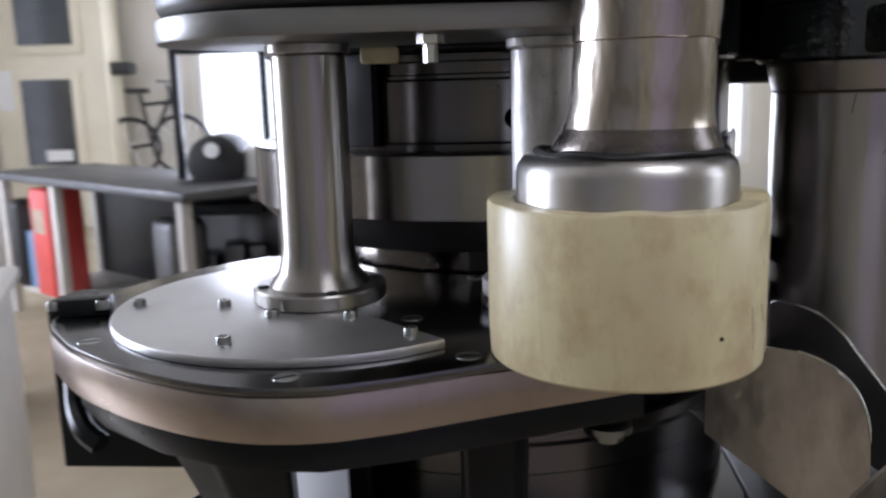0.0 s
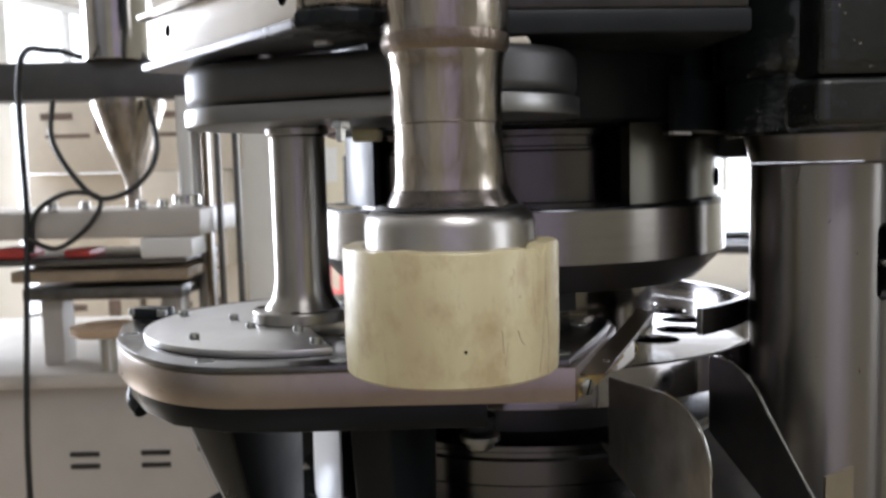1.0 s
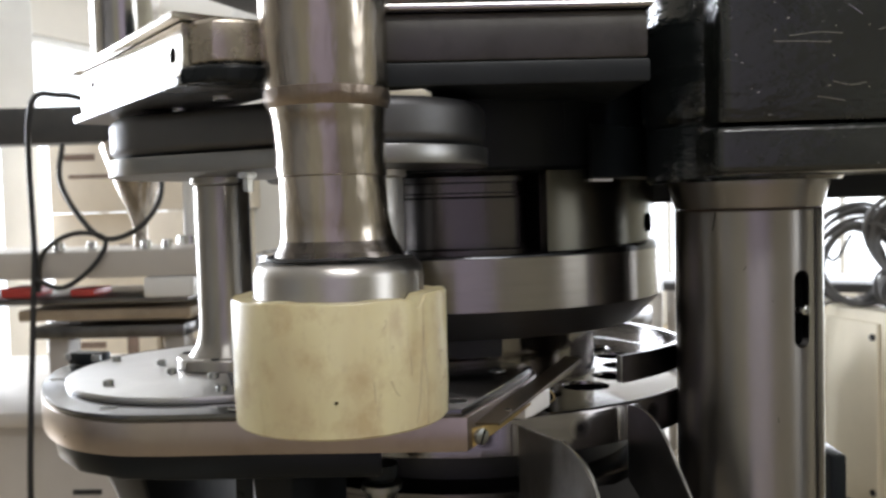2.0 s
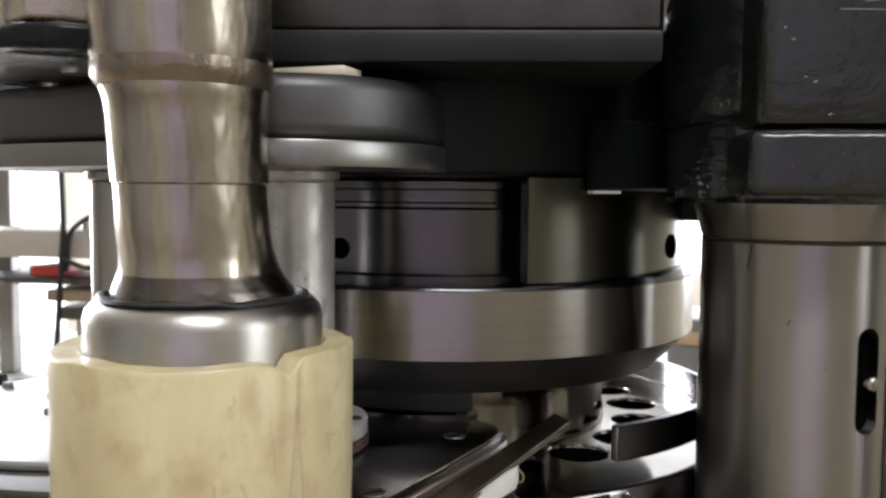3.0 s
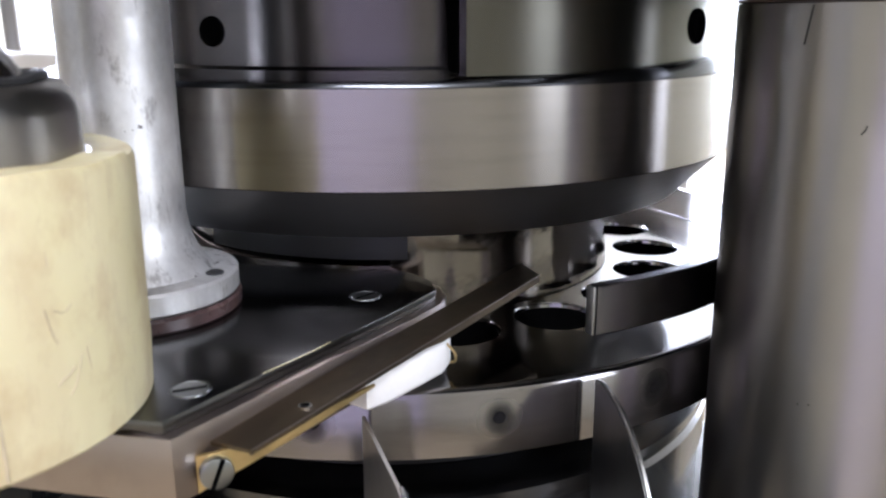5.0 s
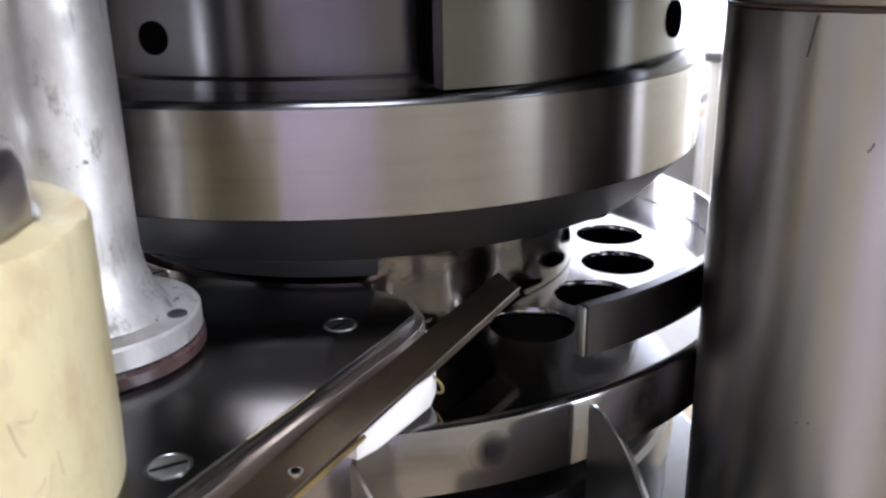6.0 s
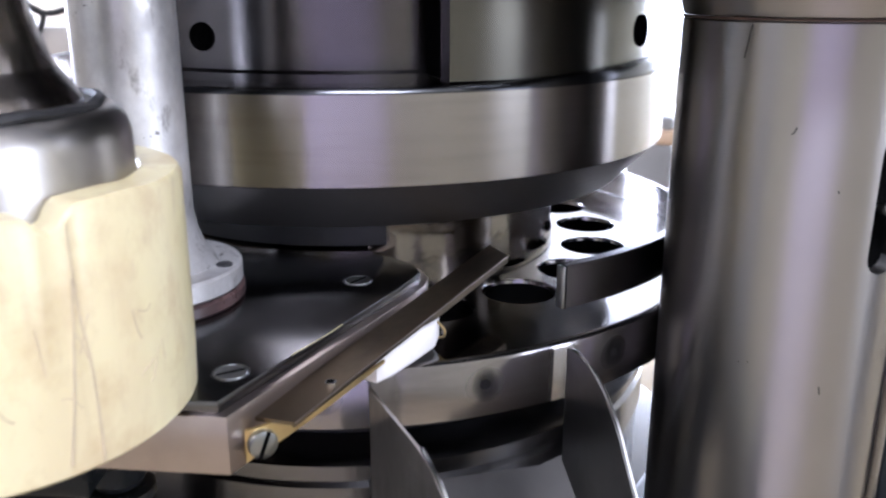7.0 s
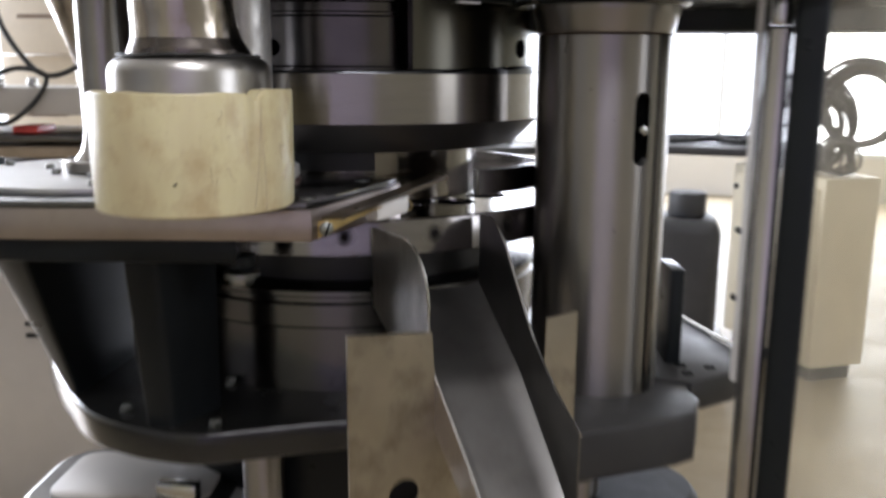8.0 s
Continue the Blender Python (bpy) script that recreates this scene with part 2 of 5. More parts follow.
SHOULDER = metal("dark_shoulder_steel", (0.075, 0.077, 0.082), 0.2, (1, 1, 1), 0.0, 60, 0.3, 0.4, (0.03, 0.03, 0.03))
OLIVE = paint("dull_olive_grey_wall_paint", (0.34, 0.322, 0.245), 0.7, 0.06, 1.2, 0.15, 120)
DARK_GREY = paint("dark_grey_machine_paint", (0.2, 0.195, 0.19), 0.4, 0.1, 5, 0.1, 200)
# dark iron, also used to paint the shaded gap at the door rail
DARK = paint("dark_iron_and_gap_shade", (0.02, 0.02, 0.021), 0.4, 0.3, 20, 0.15, 150)
RUBBER = paint("black_rubber", (0.015, 0.015, 0.015), 0.5, 0.2, 30, 0.1, 200)
# near-black that paints the shade in bores, holes and slots; also one speck
HOLE = paint("shade_and_speck_black", (0.003, 0.003, 0.003), 0.9, 0.2, 30, 0.1, 200, spec=0.0)
RAIL = metal("worn_rail_steel", (0.50, 0.485, 0.46), 0.2, (1, 1, 0.2), 0.05, 60, 0.0, 0.6, (0.14, 0.11, 0.085), dirt_stretch=(1, 1, 0.3))
SLATE = metal("dull_slate_steel", (0.27, 0.275, 0.29), 0.28, (1, 1, 1), 0.05, 60, 0.0, 0.5, (0.10, 0.10, 0.105), 0.1, 25)
# white for the painted reflection on the lower drum
GLARE_WHITE = paint("painted_glare_white", (0.80, 0.80, 0.79), 0.35, 0.05, 12, 0.05, 150)
GASKET = paint("red_brown_gasket", (0.06, 0.036, 0.034), 0.3, 0.6, 60, 0.3, 200, 0.3, 0.05, (0.30, 0.28, 0.27))
WHITE_PLASTIC = paint("white_nylon", (0.82, 0.80, 0.76), 0.45, 0.06, 60, 0.15, 150, 0.0, 0.08, (0.35, 0.26, 0.2))
WHITE_PAINT = paint("white_powder_coat", (0.78, 0.78, 0.76), 0.4, 0.04, 6, 0.1, 200)
BEIGE_PAINT = paint("beige_cabinet_paint", (0.76, 0.70, 0.55), 0.45, 0.06, 4, 0.1, 200)
BAND = paint("dark_blue_grey_enamel", (0.015, 0.017, 0.018), 0.42, 0.3, 12, 0.1, 90, spec=0.2)
FOOT = paint("dark_grey_enamel", (0.034, 0.0335, 0.033), 0.42, 0.2, 12, 0.1, 90, spec=0.25)
PUMP_GREY = paint("pump_dark_grey_paint", (0.055, 0.056, 0.06), 0.5, 0.2, 8, 0.1, 150)
GREY_PAINT = paint("grey_machine_paint", (0.53, 0.50, 0.455), 0.4, 0.08, 5, 0.1, 200)
WALL = paint("cream_wall_paint", (0.66, 0.63, 0.57), 0.7, 0.06, 1.2, 0.15, 120)
# lilac added to tint the reflections in the steel
LILAC = paint("lilac_reflection_tint", (0.45, 0.398, 0.51), 0.7, 0.05, 1.2, 0.15, 120)
CEILING = paint("white_ceiling_paint", (0.78, 0.77, 0.74), 0.8, 0.04, 1.5, 0.15, 120)
RED = paint("red_enamel", (0.52, 0.06, 0.05), 0.35, 0.12, 8, 0.05, 150)
ORANGE = paint("orange_plastic", (0.50, 0.36, 0.24), 0.4, 0.1, 8, 0.05, 150)
BLUE = paint("faded_blue_plastic", (0.16, 0.25, 0.38), 0.45, 0.15, 8, 0.05, 150)
WOOD = paint("pale_worn_wood", (0.34, 0.27, 0.19), 0.5, 0.25, 14, 0.2, 90)
GLASS_DARK = paint("dark_cabinet_glass", (0.05, 0.055, 0.06), 0.08, 0.2, 5, 0.01, 60)


def cream_plastic():
    """Yellowed nylon with soft brown smears, a few dark rubbed strokes and fine scuffs."""
    m, t, p, n, l = material("cream_nylon")
    base = mix(t, span(t, noise_tex(t, 16, 4, 0.55), 0.0, 1.0), (0.58, 0.52, 0.295), (0.67, 0.615, 0.385))
    broad = noise_tex(t, 22, 3, 0.5, (1.6, 1.6, 0.16))
    c = mix(t, span(t, broad, 0.0, 0.6, 0.46, 0.72), base, (0.46, 0.36, 0.21))
    patch = noise_tex(t, 48, 4, 0.62, (1.2, 1.2, 0.9))
    c = mix(t, span(t, patch, 0.0, 0.66, 0.49, 0.71), c, (0.41, 0.30, 0.158))
    stroke = noise_tex(t, 95, 3, 0.55, (1.8, 1.8, 0.22))
    c = mix(t, span(t, stroke, 0.0, 0.28, 0.60, 0.74), c, (0.36, 0.28, 0.18))
    cloud = noise_tex(t, 13, 3, 0.5, (1.2, 1.2, 0.7))
    c = mix(t, span(t, cloud, 0.0, 0.55, 0.46, 0.68), c, (0.47, 0.375, 0.22))
    fine = noise_tex(t, 190, 5, 0.7, (1.2, 1.2, 0.5))
    c = mix(t, span(t, fine, 0.0, 0.3, 0.56, 0.72), c, (0.40, 0.31, 0.20))
    l.new(c, p.inputs["Base Color"])
    l.new(span(t, patch, 0.3, 0.46), p.inputs["Roughness"])
    p.inputs["Subsurface Weight"].default_value = 0.08
    p.inputs["Subsurface Radius"].default_value = (0.006, 0.005, 0.002)
    p.inputs["Subsurface Scale"].default_value = 0.5
    bump(t, p, noise_tex(t, 150, 4, 0.6, (1, 1, 2)), 0.1, 0.0006)
    return m


CREAM = cream_plastic()
SMUDGE = paint("grey_brown_rubbed_smudge", (0.45, 0.375, 0.25), 0.6, 0.3, 60, 0.1, 200)


def acrylic_material():
    m, t, p, n, l = material("hazy_acrylic")
    p.inputs["Base Color"].default_value = (0.92, 0.89, 0.78, 1)
    l.new(span(t, noise_tex(t, 7, 4, 0.6, (2.5, 1, 0.5)), 0.92, 0.80, 0.35, 0.65), p.inputs["Transmission Weight"])
    p.inputs["IOR"].default_value = 1.05
    l.new(span(t, noise_tex(t, 9, 5, 0.7), 0.0, 0.06), p.inputs["Roughness"])
    return m


def glow_material(name, color, strength):
    m, t, p, n, l = material(name)
    e = n.new("ShaderNodeEmission")
    e.inputs["Color"].default_value = (*color, 1)
    e.inputs["Strength"].default_value = strength
    l.new(e.outputs[0], n["Material Output"].inputs["Surface"])
    return m


def spot_material():
    """A soft round dark smudge that thins out towards its edge."""
    m, t, p, n, l = material("soft_dark_spot")
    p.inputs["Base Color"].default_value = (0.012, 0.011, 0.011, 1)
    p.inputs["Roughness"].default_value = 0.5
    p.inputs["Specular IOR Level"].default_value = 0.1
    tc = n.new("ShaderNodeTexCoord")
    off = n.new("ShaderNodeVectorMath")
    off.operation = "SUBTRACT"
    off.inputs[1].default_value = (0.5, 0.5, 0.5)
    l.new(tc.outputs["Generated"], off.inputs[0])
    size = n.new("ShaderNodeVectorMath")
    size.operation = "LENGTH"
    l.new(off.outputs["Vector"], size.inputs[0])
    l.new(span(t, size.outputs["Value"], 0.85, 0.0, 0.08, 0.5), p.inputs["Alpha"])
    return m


DARK_SPOT = spot_material()
ACRYLIC = acrylic_material()
DAY = glow_material("daylight_haze", (0.93, 0.97, 1.0), 2.2)


def floor_material():
    m, t, p, n, l = material("beige_floor_screed")
    c = ramp(t, noise_tex(t, 1.6, 6, 0.6), [(0.3, (0.24, 0.19, 0.12)), (0.55, (0.31, 0.255, 0.168)), (0.75, (0.36, 0.30, 0.21))])
    c = mix(t, span(t, noise_tex(t, 22, 6, 0.7), 0.0, 0.35, 0.5, 0.8), c, (0.3, 0.25, 0.19))
    l.new(c, p.inputs["Base Color"])
    l.new(span(t, noise_tex(t, 5, 4, 0.6), 0.38, 0.65), p.inputs["Roughness"])
    bump(t, p, noise_tex(t, 60, 4, 0.6), 0.1, 0.002)
    return m


FLOOR = floor_material()


# ---------------------------------------------------------------- mesh helpers
def smooth(me, angle=32):
    for f in me.polygons:
        f.use_smooth = True
    me.set_sharp_from_angle(angle=radians(angle))


def part(name, bm, mat, parent=None, label="", angle=32):
    """One mesh object out of bm, under a thing or under a part."""
    bmesh.ops.recalc_face_normals(bm, faces=bm.faces)
    me = bpy.data.meshes.new(name)
    bm.to_mesh(me)
    bm.free()
    me.materials.append(mat)
    smooth(me, angle)
    ob = new(name, me)
    if parent is not None:
        ob.parent = parent
        ob.matrix_parent_inverse = WORLD_OF[parent.name].inverted()
    WORLD_OF[ob.name] = Matrix.Identity(4)
    return tagged(ob, label) if label else ob


WORLD_OF = {}


def thing(name, place, label, category, group="", kind=""):
    ob = new(name)
    ob.empty_display_size = 0.02
    ob.location = place
    WORLD_OF[ob.name] = Matrix.Translation(place)
    return tagged(ob, label, category, group, kind)


def lathe(profile, centre, seg=96, closed=False, a0=0.0, a1=360.0):
    """Turns (radius, z) pairs round an upright axis; centre is (x, y) or a function of z. A profile that starts and ends on the axis is solid."""
    bm = bmesh.new()
    full = abs(a1 - a0) >= 359.9
    n = seg if full else seg + 1
    rings = []
    for r, z in profile:
        cx, cy = centre(z) if callable(centre) else centre
        if r < 1e-6 and full:
            v = bm.verts.new((cx, cy, z))
            rings.append([v] * n)
            continue
        ring = []
        for i in range(n):
            a = radians(a0 + (a1 - a0) * i / seg)
            ring.append(bm.verts.new((cx + r * math.cos(a), cy + r * math.sin(a), z)))
        rings.append(ring)
    pairs = list(zip(rings, rings[1:])) + ([(rings[-1], rings[0])] if closed else [])
    for lo, hi in pairs:
        for i in range(n if full else n - 1):
            j = (i + 1) % n
            f = [lo[i], lo[j], hi[j], hi[i]]
            f = [v for k, v in enumerate(f) if v not in f[:k]]
            if len(f) > 2:
                bm.faces.new(f)
    if not full and closed:
        bm.faces.new([r[0] for r in rings])
        bm.faces.new([r[-1] for r in rings])
    return bm


def ring_profile(r0, r1, z0, z1, b=0.0015):
    """A ring of rectangular section with eased edges."""
    return [(r0, z0), (r1 - b, z0), (r1, z0 + b), (r1, z1 - b), (r1 - b, z1), (r0, z1)]


def solid_profile(r, z0, z1, b=0.001):
    return [(0, z0), (r - b, z0), (r, z0 + b), (r, z1 - b), (r - b, z1), (0, z1)]


def prism(outline, z0, z1, bev=0.0, seg=2):
    bm = bmesh.new()
    base = bm.faces.new([bm.verts.new((x, y, z0)) for x, y in outline])
    out = bmesh.ops.extrude_face_region(bm, geom=[base])
    bmesh.ops.translate(bm, vec=(0, 0, z1 - z0), verts=[v for v in out["geom"] if isinstance(v, bmesh.types.BMVert)])
    if bev:
        flat = [e for e in bm.edges if abs(e.verts[0].co.z - e.verts[1].co.z) < 1e-6]
        bmesh.ops.bevel(bm, geom=flat, offset=bev, segments=seg, affect="EDGES", profile=0.5)
    return bm


def add_box(bm, centre, size, m=None, bev=0.0, seg=2):
    """Adds a box with eased edges to bm; m turns it about its own centre."""
    out = bmesh.ops.create_cube(bm, size=1.0, matrix=Matrix.Translation(centre) @ (m or Matrix.Identity(4)) @ Matrix.Diagonal((*size, 1)))
    if bev:
        edges = {e for v in out["verts"] for e in v.link_edges}
        bmesh.ops.bevel(bm, geom=list(edges), offset=bev, segments=seg, affect="EDGES", profile=0.5)
    return bm


def box(centre, size, rz=0.0, bev=0.0, seg=2, m=None):
    return add_box(bmesh.new(), centre, size, m or Matrix.Rotation(radians(rz), 4, "Z"), bev, seg)


def rod(p, q, r, seg=20, r2=None, bev=0.0):
    """A round bar from p to q."""
    p, q = Vector(p), Vector(q)
    d = q - p
    bm = bmesh.new()
    m = Matrix.Translation((p + q) / 2) @ d.to_track_quat("Z", "Y").to_matrix().to_4x4()
    bmesh.ops.create_cone(bm, cap_ends=True, segments=seg, radius1=r, radius2=r if r2 is None else r2, depth=d.length, matrix=m)
    if bev:
        rim = [e for e in bm.edges if len(e.link_faces) == 2 and any(len(f.verts) > 4 for f in e.link_faces)]
        bmesh.ops.bevel(bm, geom=rim, offset=bev, segments=2, affect="EDGES", profile=0.5)
    return bm


def spline(points, steps=8):
    """A smooth line through the points."""
    pts = [Vector(p) for p in points]
    pts = [2 * pts[0] - pts[1]] + pts + [2 * pts[-1] - pts[-2]]
    out = []
    for a, b, c, d in zip(pts, pts[1:], pts[2:], pts[3:]):
        for i in range(steps):
            t = i / steps
            out.append(0.5 * (2 * b + (c - a) * t + (2 * a - 5 * b + 4 * c - d) * t * t + (3 * b - a - 3 * c + d) * t ** 3))
    out.append(pts[-2])
    return out


def cable(points, r, seg=8, steps=8):
    pts = spline(points, steps)
    bm = bmesh.new()
    side = Vector((0.31, 0.23, 0.92)).normalized()
    rings = []
    for i, p in enumerate(pts):
        d = (pts[min(i + 1, len(pts) - 1)] - pts[max(i - 1, 0)]).normalized()
        u = (side - d * side.dot(d)).normalized()
        w = d.cross(u)
        side = u
        rings.append([bm.verts.new(p + r * (math.cos(a) * u + math.sin(a) * w)) for a in (2 * math.pi * k / seg for k in range(seg))])
    for lo, hi in zip(rings, rings[1:]):
        for k in range(seg):
            bm.faces.new((lo[k], lo[(k + 1) % seg], hi[(k + 1) % seg], hi[k]))
    bm.faces.new(rings[0])
    bm.faces.new(rings[-1])
    return bm


def sheet(rows, thick):
    """A bent sheet through a grid of points, with thickness."""
    bm = bmesh.new()
    vs = [[bm.verts.new(p) for p in row] for row in rows]
    for r0, r1 in zip(vs, vs[1:]):
        for i in range(len(r0) - 1):
            bm.faces.new((r0[i], r0[i + 1], r1[i + 1], r1[i]))
    bmesh.ops.recalc_face_normals(bm, faces=bm.faces)
    bmesh.ops.solidify(bm, geom=bm.faces[:], thickness=thick)
    return bm


def cut(ob, *cutters):
    """Cuts solids out of ob and drops them."""
    for bm in cutters:
        me = bpy.data.meshes.new("cutter")
        bmesh.ops.recalc_face_normals(bm, faces=bm.faces)
        bm.to_mesh(me)
        bm.free()
        tool = new("cutter", me)
        mod = ob.modifiers.new("cut", "BOOLEAN")
        mod.object, mod.operation, mod.solver = tool, "DIFFERENCE", "EXACT"
        bpy.context.view_layer.update()
        fresh = bpy.data.meshes.new_from_object(ob.evaluated_get(bpy.context.evaluated_depsgraph_get()))
        ob.modifiers.clear()
        old, name = ob.data, ob.data.name
        ob.data = fresh
        bpy.data.meshes.remove(old)
        fresh.name = name
        bpy.data.objects.remove(tool)
        bpy.data.meshes.remove(me)
        smooth(fresh)
    return ob


def circle(c, r, n=48, a0=0.0, a1=360.0):
    return [(c[0] + r * math.cos(radians(a0 + (a1 - a0) * i / n)), c[1] + r * math.sin(radians(a0 + (a1 - a0) * i / n))) for i in range(n + (abs(a1 - a0) < 359.9))]


def polar(c, r, deg, z):
    return Vector((c[0] + r * math.cos(radians(deg)), c[1] + r * math.sin(radians(deg)), z))


# ---------------------------------------------------------------- room
def room():
    """Plain walls that close the workshop, with window openings north, west and east."""
    x0, x1, y0, y1, h = -5.0, 3.2, -3.0, 8.5, 3.0
    part("floor", box(((x0 + x1) / 2, (y0 + y1) / 2, -0.05), (x1 - x0 + 0.6, y1 - y0 + 0.6, 0.1)), FLOOR)
    tagged(bpy.data.objects["floor"], "beige worn screed workshop floor", "floor", kind="structure")
    part("ceiling", box(((x0 + x1) / 2, (y0 + y1) / 2, h + 0.06), (x1 - x0 + 0.6, y1 - y0 + 0.6, 0.12)), CEILING)
    tagged(bpy.data.objects["ceiling"], "plain white painted ceiling", "ceiling", kind="structure")

    def wall(name, along, at, a, b, holes, mat, label):
        bm = bmesh.new()
        edges = sorted({a, b, *[v for q in holes for v in q[:2]]})
        for p, q in zip(edges, edges[1:]):
            hole = next((w for w in holes if w[0] <= p and q <= w[1]), None)
            spans = [(0, hole[2]), (hole[3], h)] if hole else [(0, h)]
            for z0, z1 in spans:
                c = ((p + q) / 2, at, (z0 + z1) / 2) if along == "x" else (at, (p + q) / 2, (z0 + z1) / 2)
                s = (q - p, 0.2, z1 - z0) if along == "x" else (0.2, q - p, z1 - z0)
                add_box(bm, c, s)
        bmesh.ops.remove_doubles(bm, verts=bm.verts, dist=1e-5)
        tagged(part(name, bm, mat), label, "wall", kind="structure")

    def window(name, along, at, q):
        a, b, z0, z1 = q
        w = thing(name, ((a + b) / 2, at, z0) if along == "x" else (at, (a + b) / 2, z0), "white framed workshop window, bright daylight behind", "window", kind="structure")
        place = (lambda u, z: (u, at, z)) if along == "x" else (lambda u, z: (at, u, z))
        size = (lambda du, dz: (du, 0.06, dz)) if along == "x" else (lambda du, dz: (0.06, du, dz))
        for u, z, du, dz in [(a + 0.03, (z0 + z1) / 2, 0.06, z1 - z0), (b - 0.03, (z0 + z1) / 2, 0.06, z1 - z0),
                             ((a + b) / 2, z0 + 0.03, b - a - 0.12, 0.06), ((a + b) / 2, z1 - 0.03, b - a - 0.12, 0.06)]:
            part("window_frame", box(place(u, z), size(du, dz), bev=0.006), WHITE_PAINT, w)
        n = max(1, round((b - a) / 0.8))
        for i in range(1, n):
            part("mullion", box(place(a + (b - a) * i / n, (z0 + z1) / 2), size(0.05, z1 - z0 - 0.12), bev=0.005), WHITE_PAINT, w)

    n_win, w_win = (-2.45, 2.95, 0.4, 2.5), (1.35, 3.35, 0.95, 2.5)
    w_win_far = (3.75, 6.4, 0.06, 2.6)
    e_win = (-0.05, 0.95, 1.15, 2.55)
    wall("wall_north", "x", y1 + 0.1, x0 - 0.2, x1 + 0.2, [n_win], WALL, "cream painted workshop wall with a wide window")
    wall("wall_south", "x", y0 - 0.1, -0.95, 0.62, [], OLIVE, "dull olive grey painted workshop wall")
    # unseen stretch, dark only to dim what the pillar reflects
    wall("wall_south_dark", "x", y0 - 0.1, x0 - 0.2, -0.95, [], DARK_GREY, "unseen wall stretch, made dark grey to dim reflections in the pillar")
    # unseen wall that replaces lilac clothing mirrored in ring and pillar
    wall("wall_south_lilac", "x", y0 - 0.1, 0.62, x1 + 0.2, [], LILAC, "unseen wall, made lilac to tint reflections in place of clothing")
    wall("wall_west", "y", x0 - 0.1, y0, y1, [w_win, w_win_far], WALL, "cream painted workshop wall with a window")
    wall("wall_east", "y", x1 + 0.1, y0, y1, [e_win], OLIVE, "dull olive grey painted workshop wall")
    window("window_1", "x", y1 + 0.1, n_win)
    window("window_2", "y", x0 - 0.1, w_win)
    window("window_4", "y", x0 - 0.1, w_win_far)
    window("window_3", "y", x1 + 0.1, e_win)
    for name, c, s in [("backdrop_north", ((n_win[0] + n_win[1]) / 2, y1 + 0.9, 1.7), (8.0, 0.02, 3.4)),
                       ("backdrop_west", (x0 - 0.9, 5.7, 1.7), (0.02, 5.2, 3.4))]:
        tagged(part(name, box(c, s), DAY), "pale overexposed daylight outside", "backdrop", kind="structure")


# unseen fixture, added to carry the fill lamp
def added_ceiling_light():
    c = thing("added_ceiling_light", (1.05, -0.75, 3.0), "added ceiling light with two bare tubes, unseen, for fill", "lamp")
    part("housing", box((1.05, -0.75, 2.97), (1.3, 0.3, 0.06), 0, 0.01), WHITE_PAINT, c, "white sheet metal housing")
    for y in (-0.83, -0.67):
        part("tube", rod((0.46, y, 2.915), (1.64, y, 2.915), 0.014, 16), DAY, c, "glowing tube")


room()
added_ceiling_light()

# ---------------------------------------------------------------- tablet press: main body
C = (0.067, 0.691)          # turret axis
POST_A, POST_B = (-0.0387, 0.4962), (0.0878, 0.4937)
COLUMN = (0.3139, 0.6394)
press = thing("tablet_press", (C[0], C[1], 0.0), "rotary tablet press of turned steel with black enamel castings", "machine")


def outward(c, deg):
    """A frame at an upright cylinder's surface: x to its right, y up, z outwards."""
    n = Vector((math.cos(radians(deg)), math.sin(radians(deg)), 0))
    u = Vector((-n.y, n.x, 0))
    return Matrix(((u.x, 0, n.x, 0), (u.y, 0, n.y, 0), (u.z, 1, n.z, 0), (0, 0, 0, 1)))


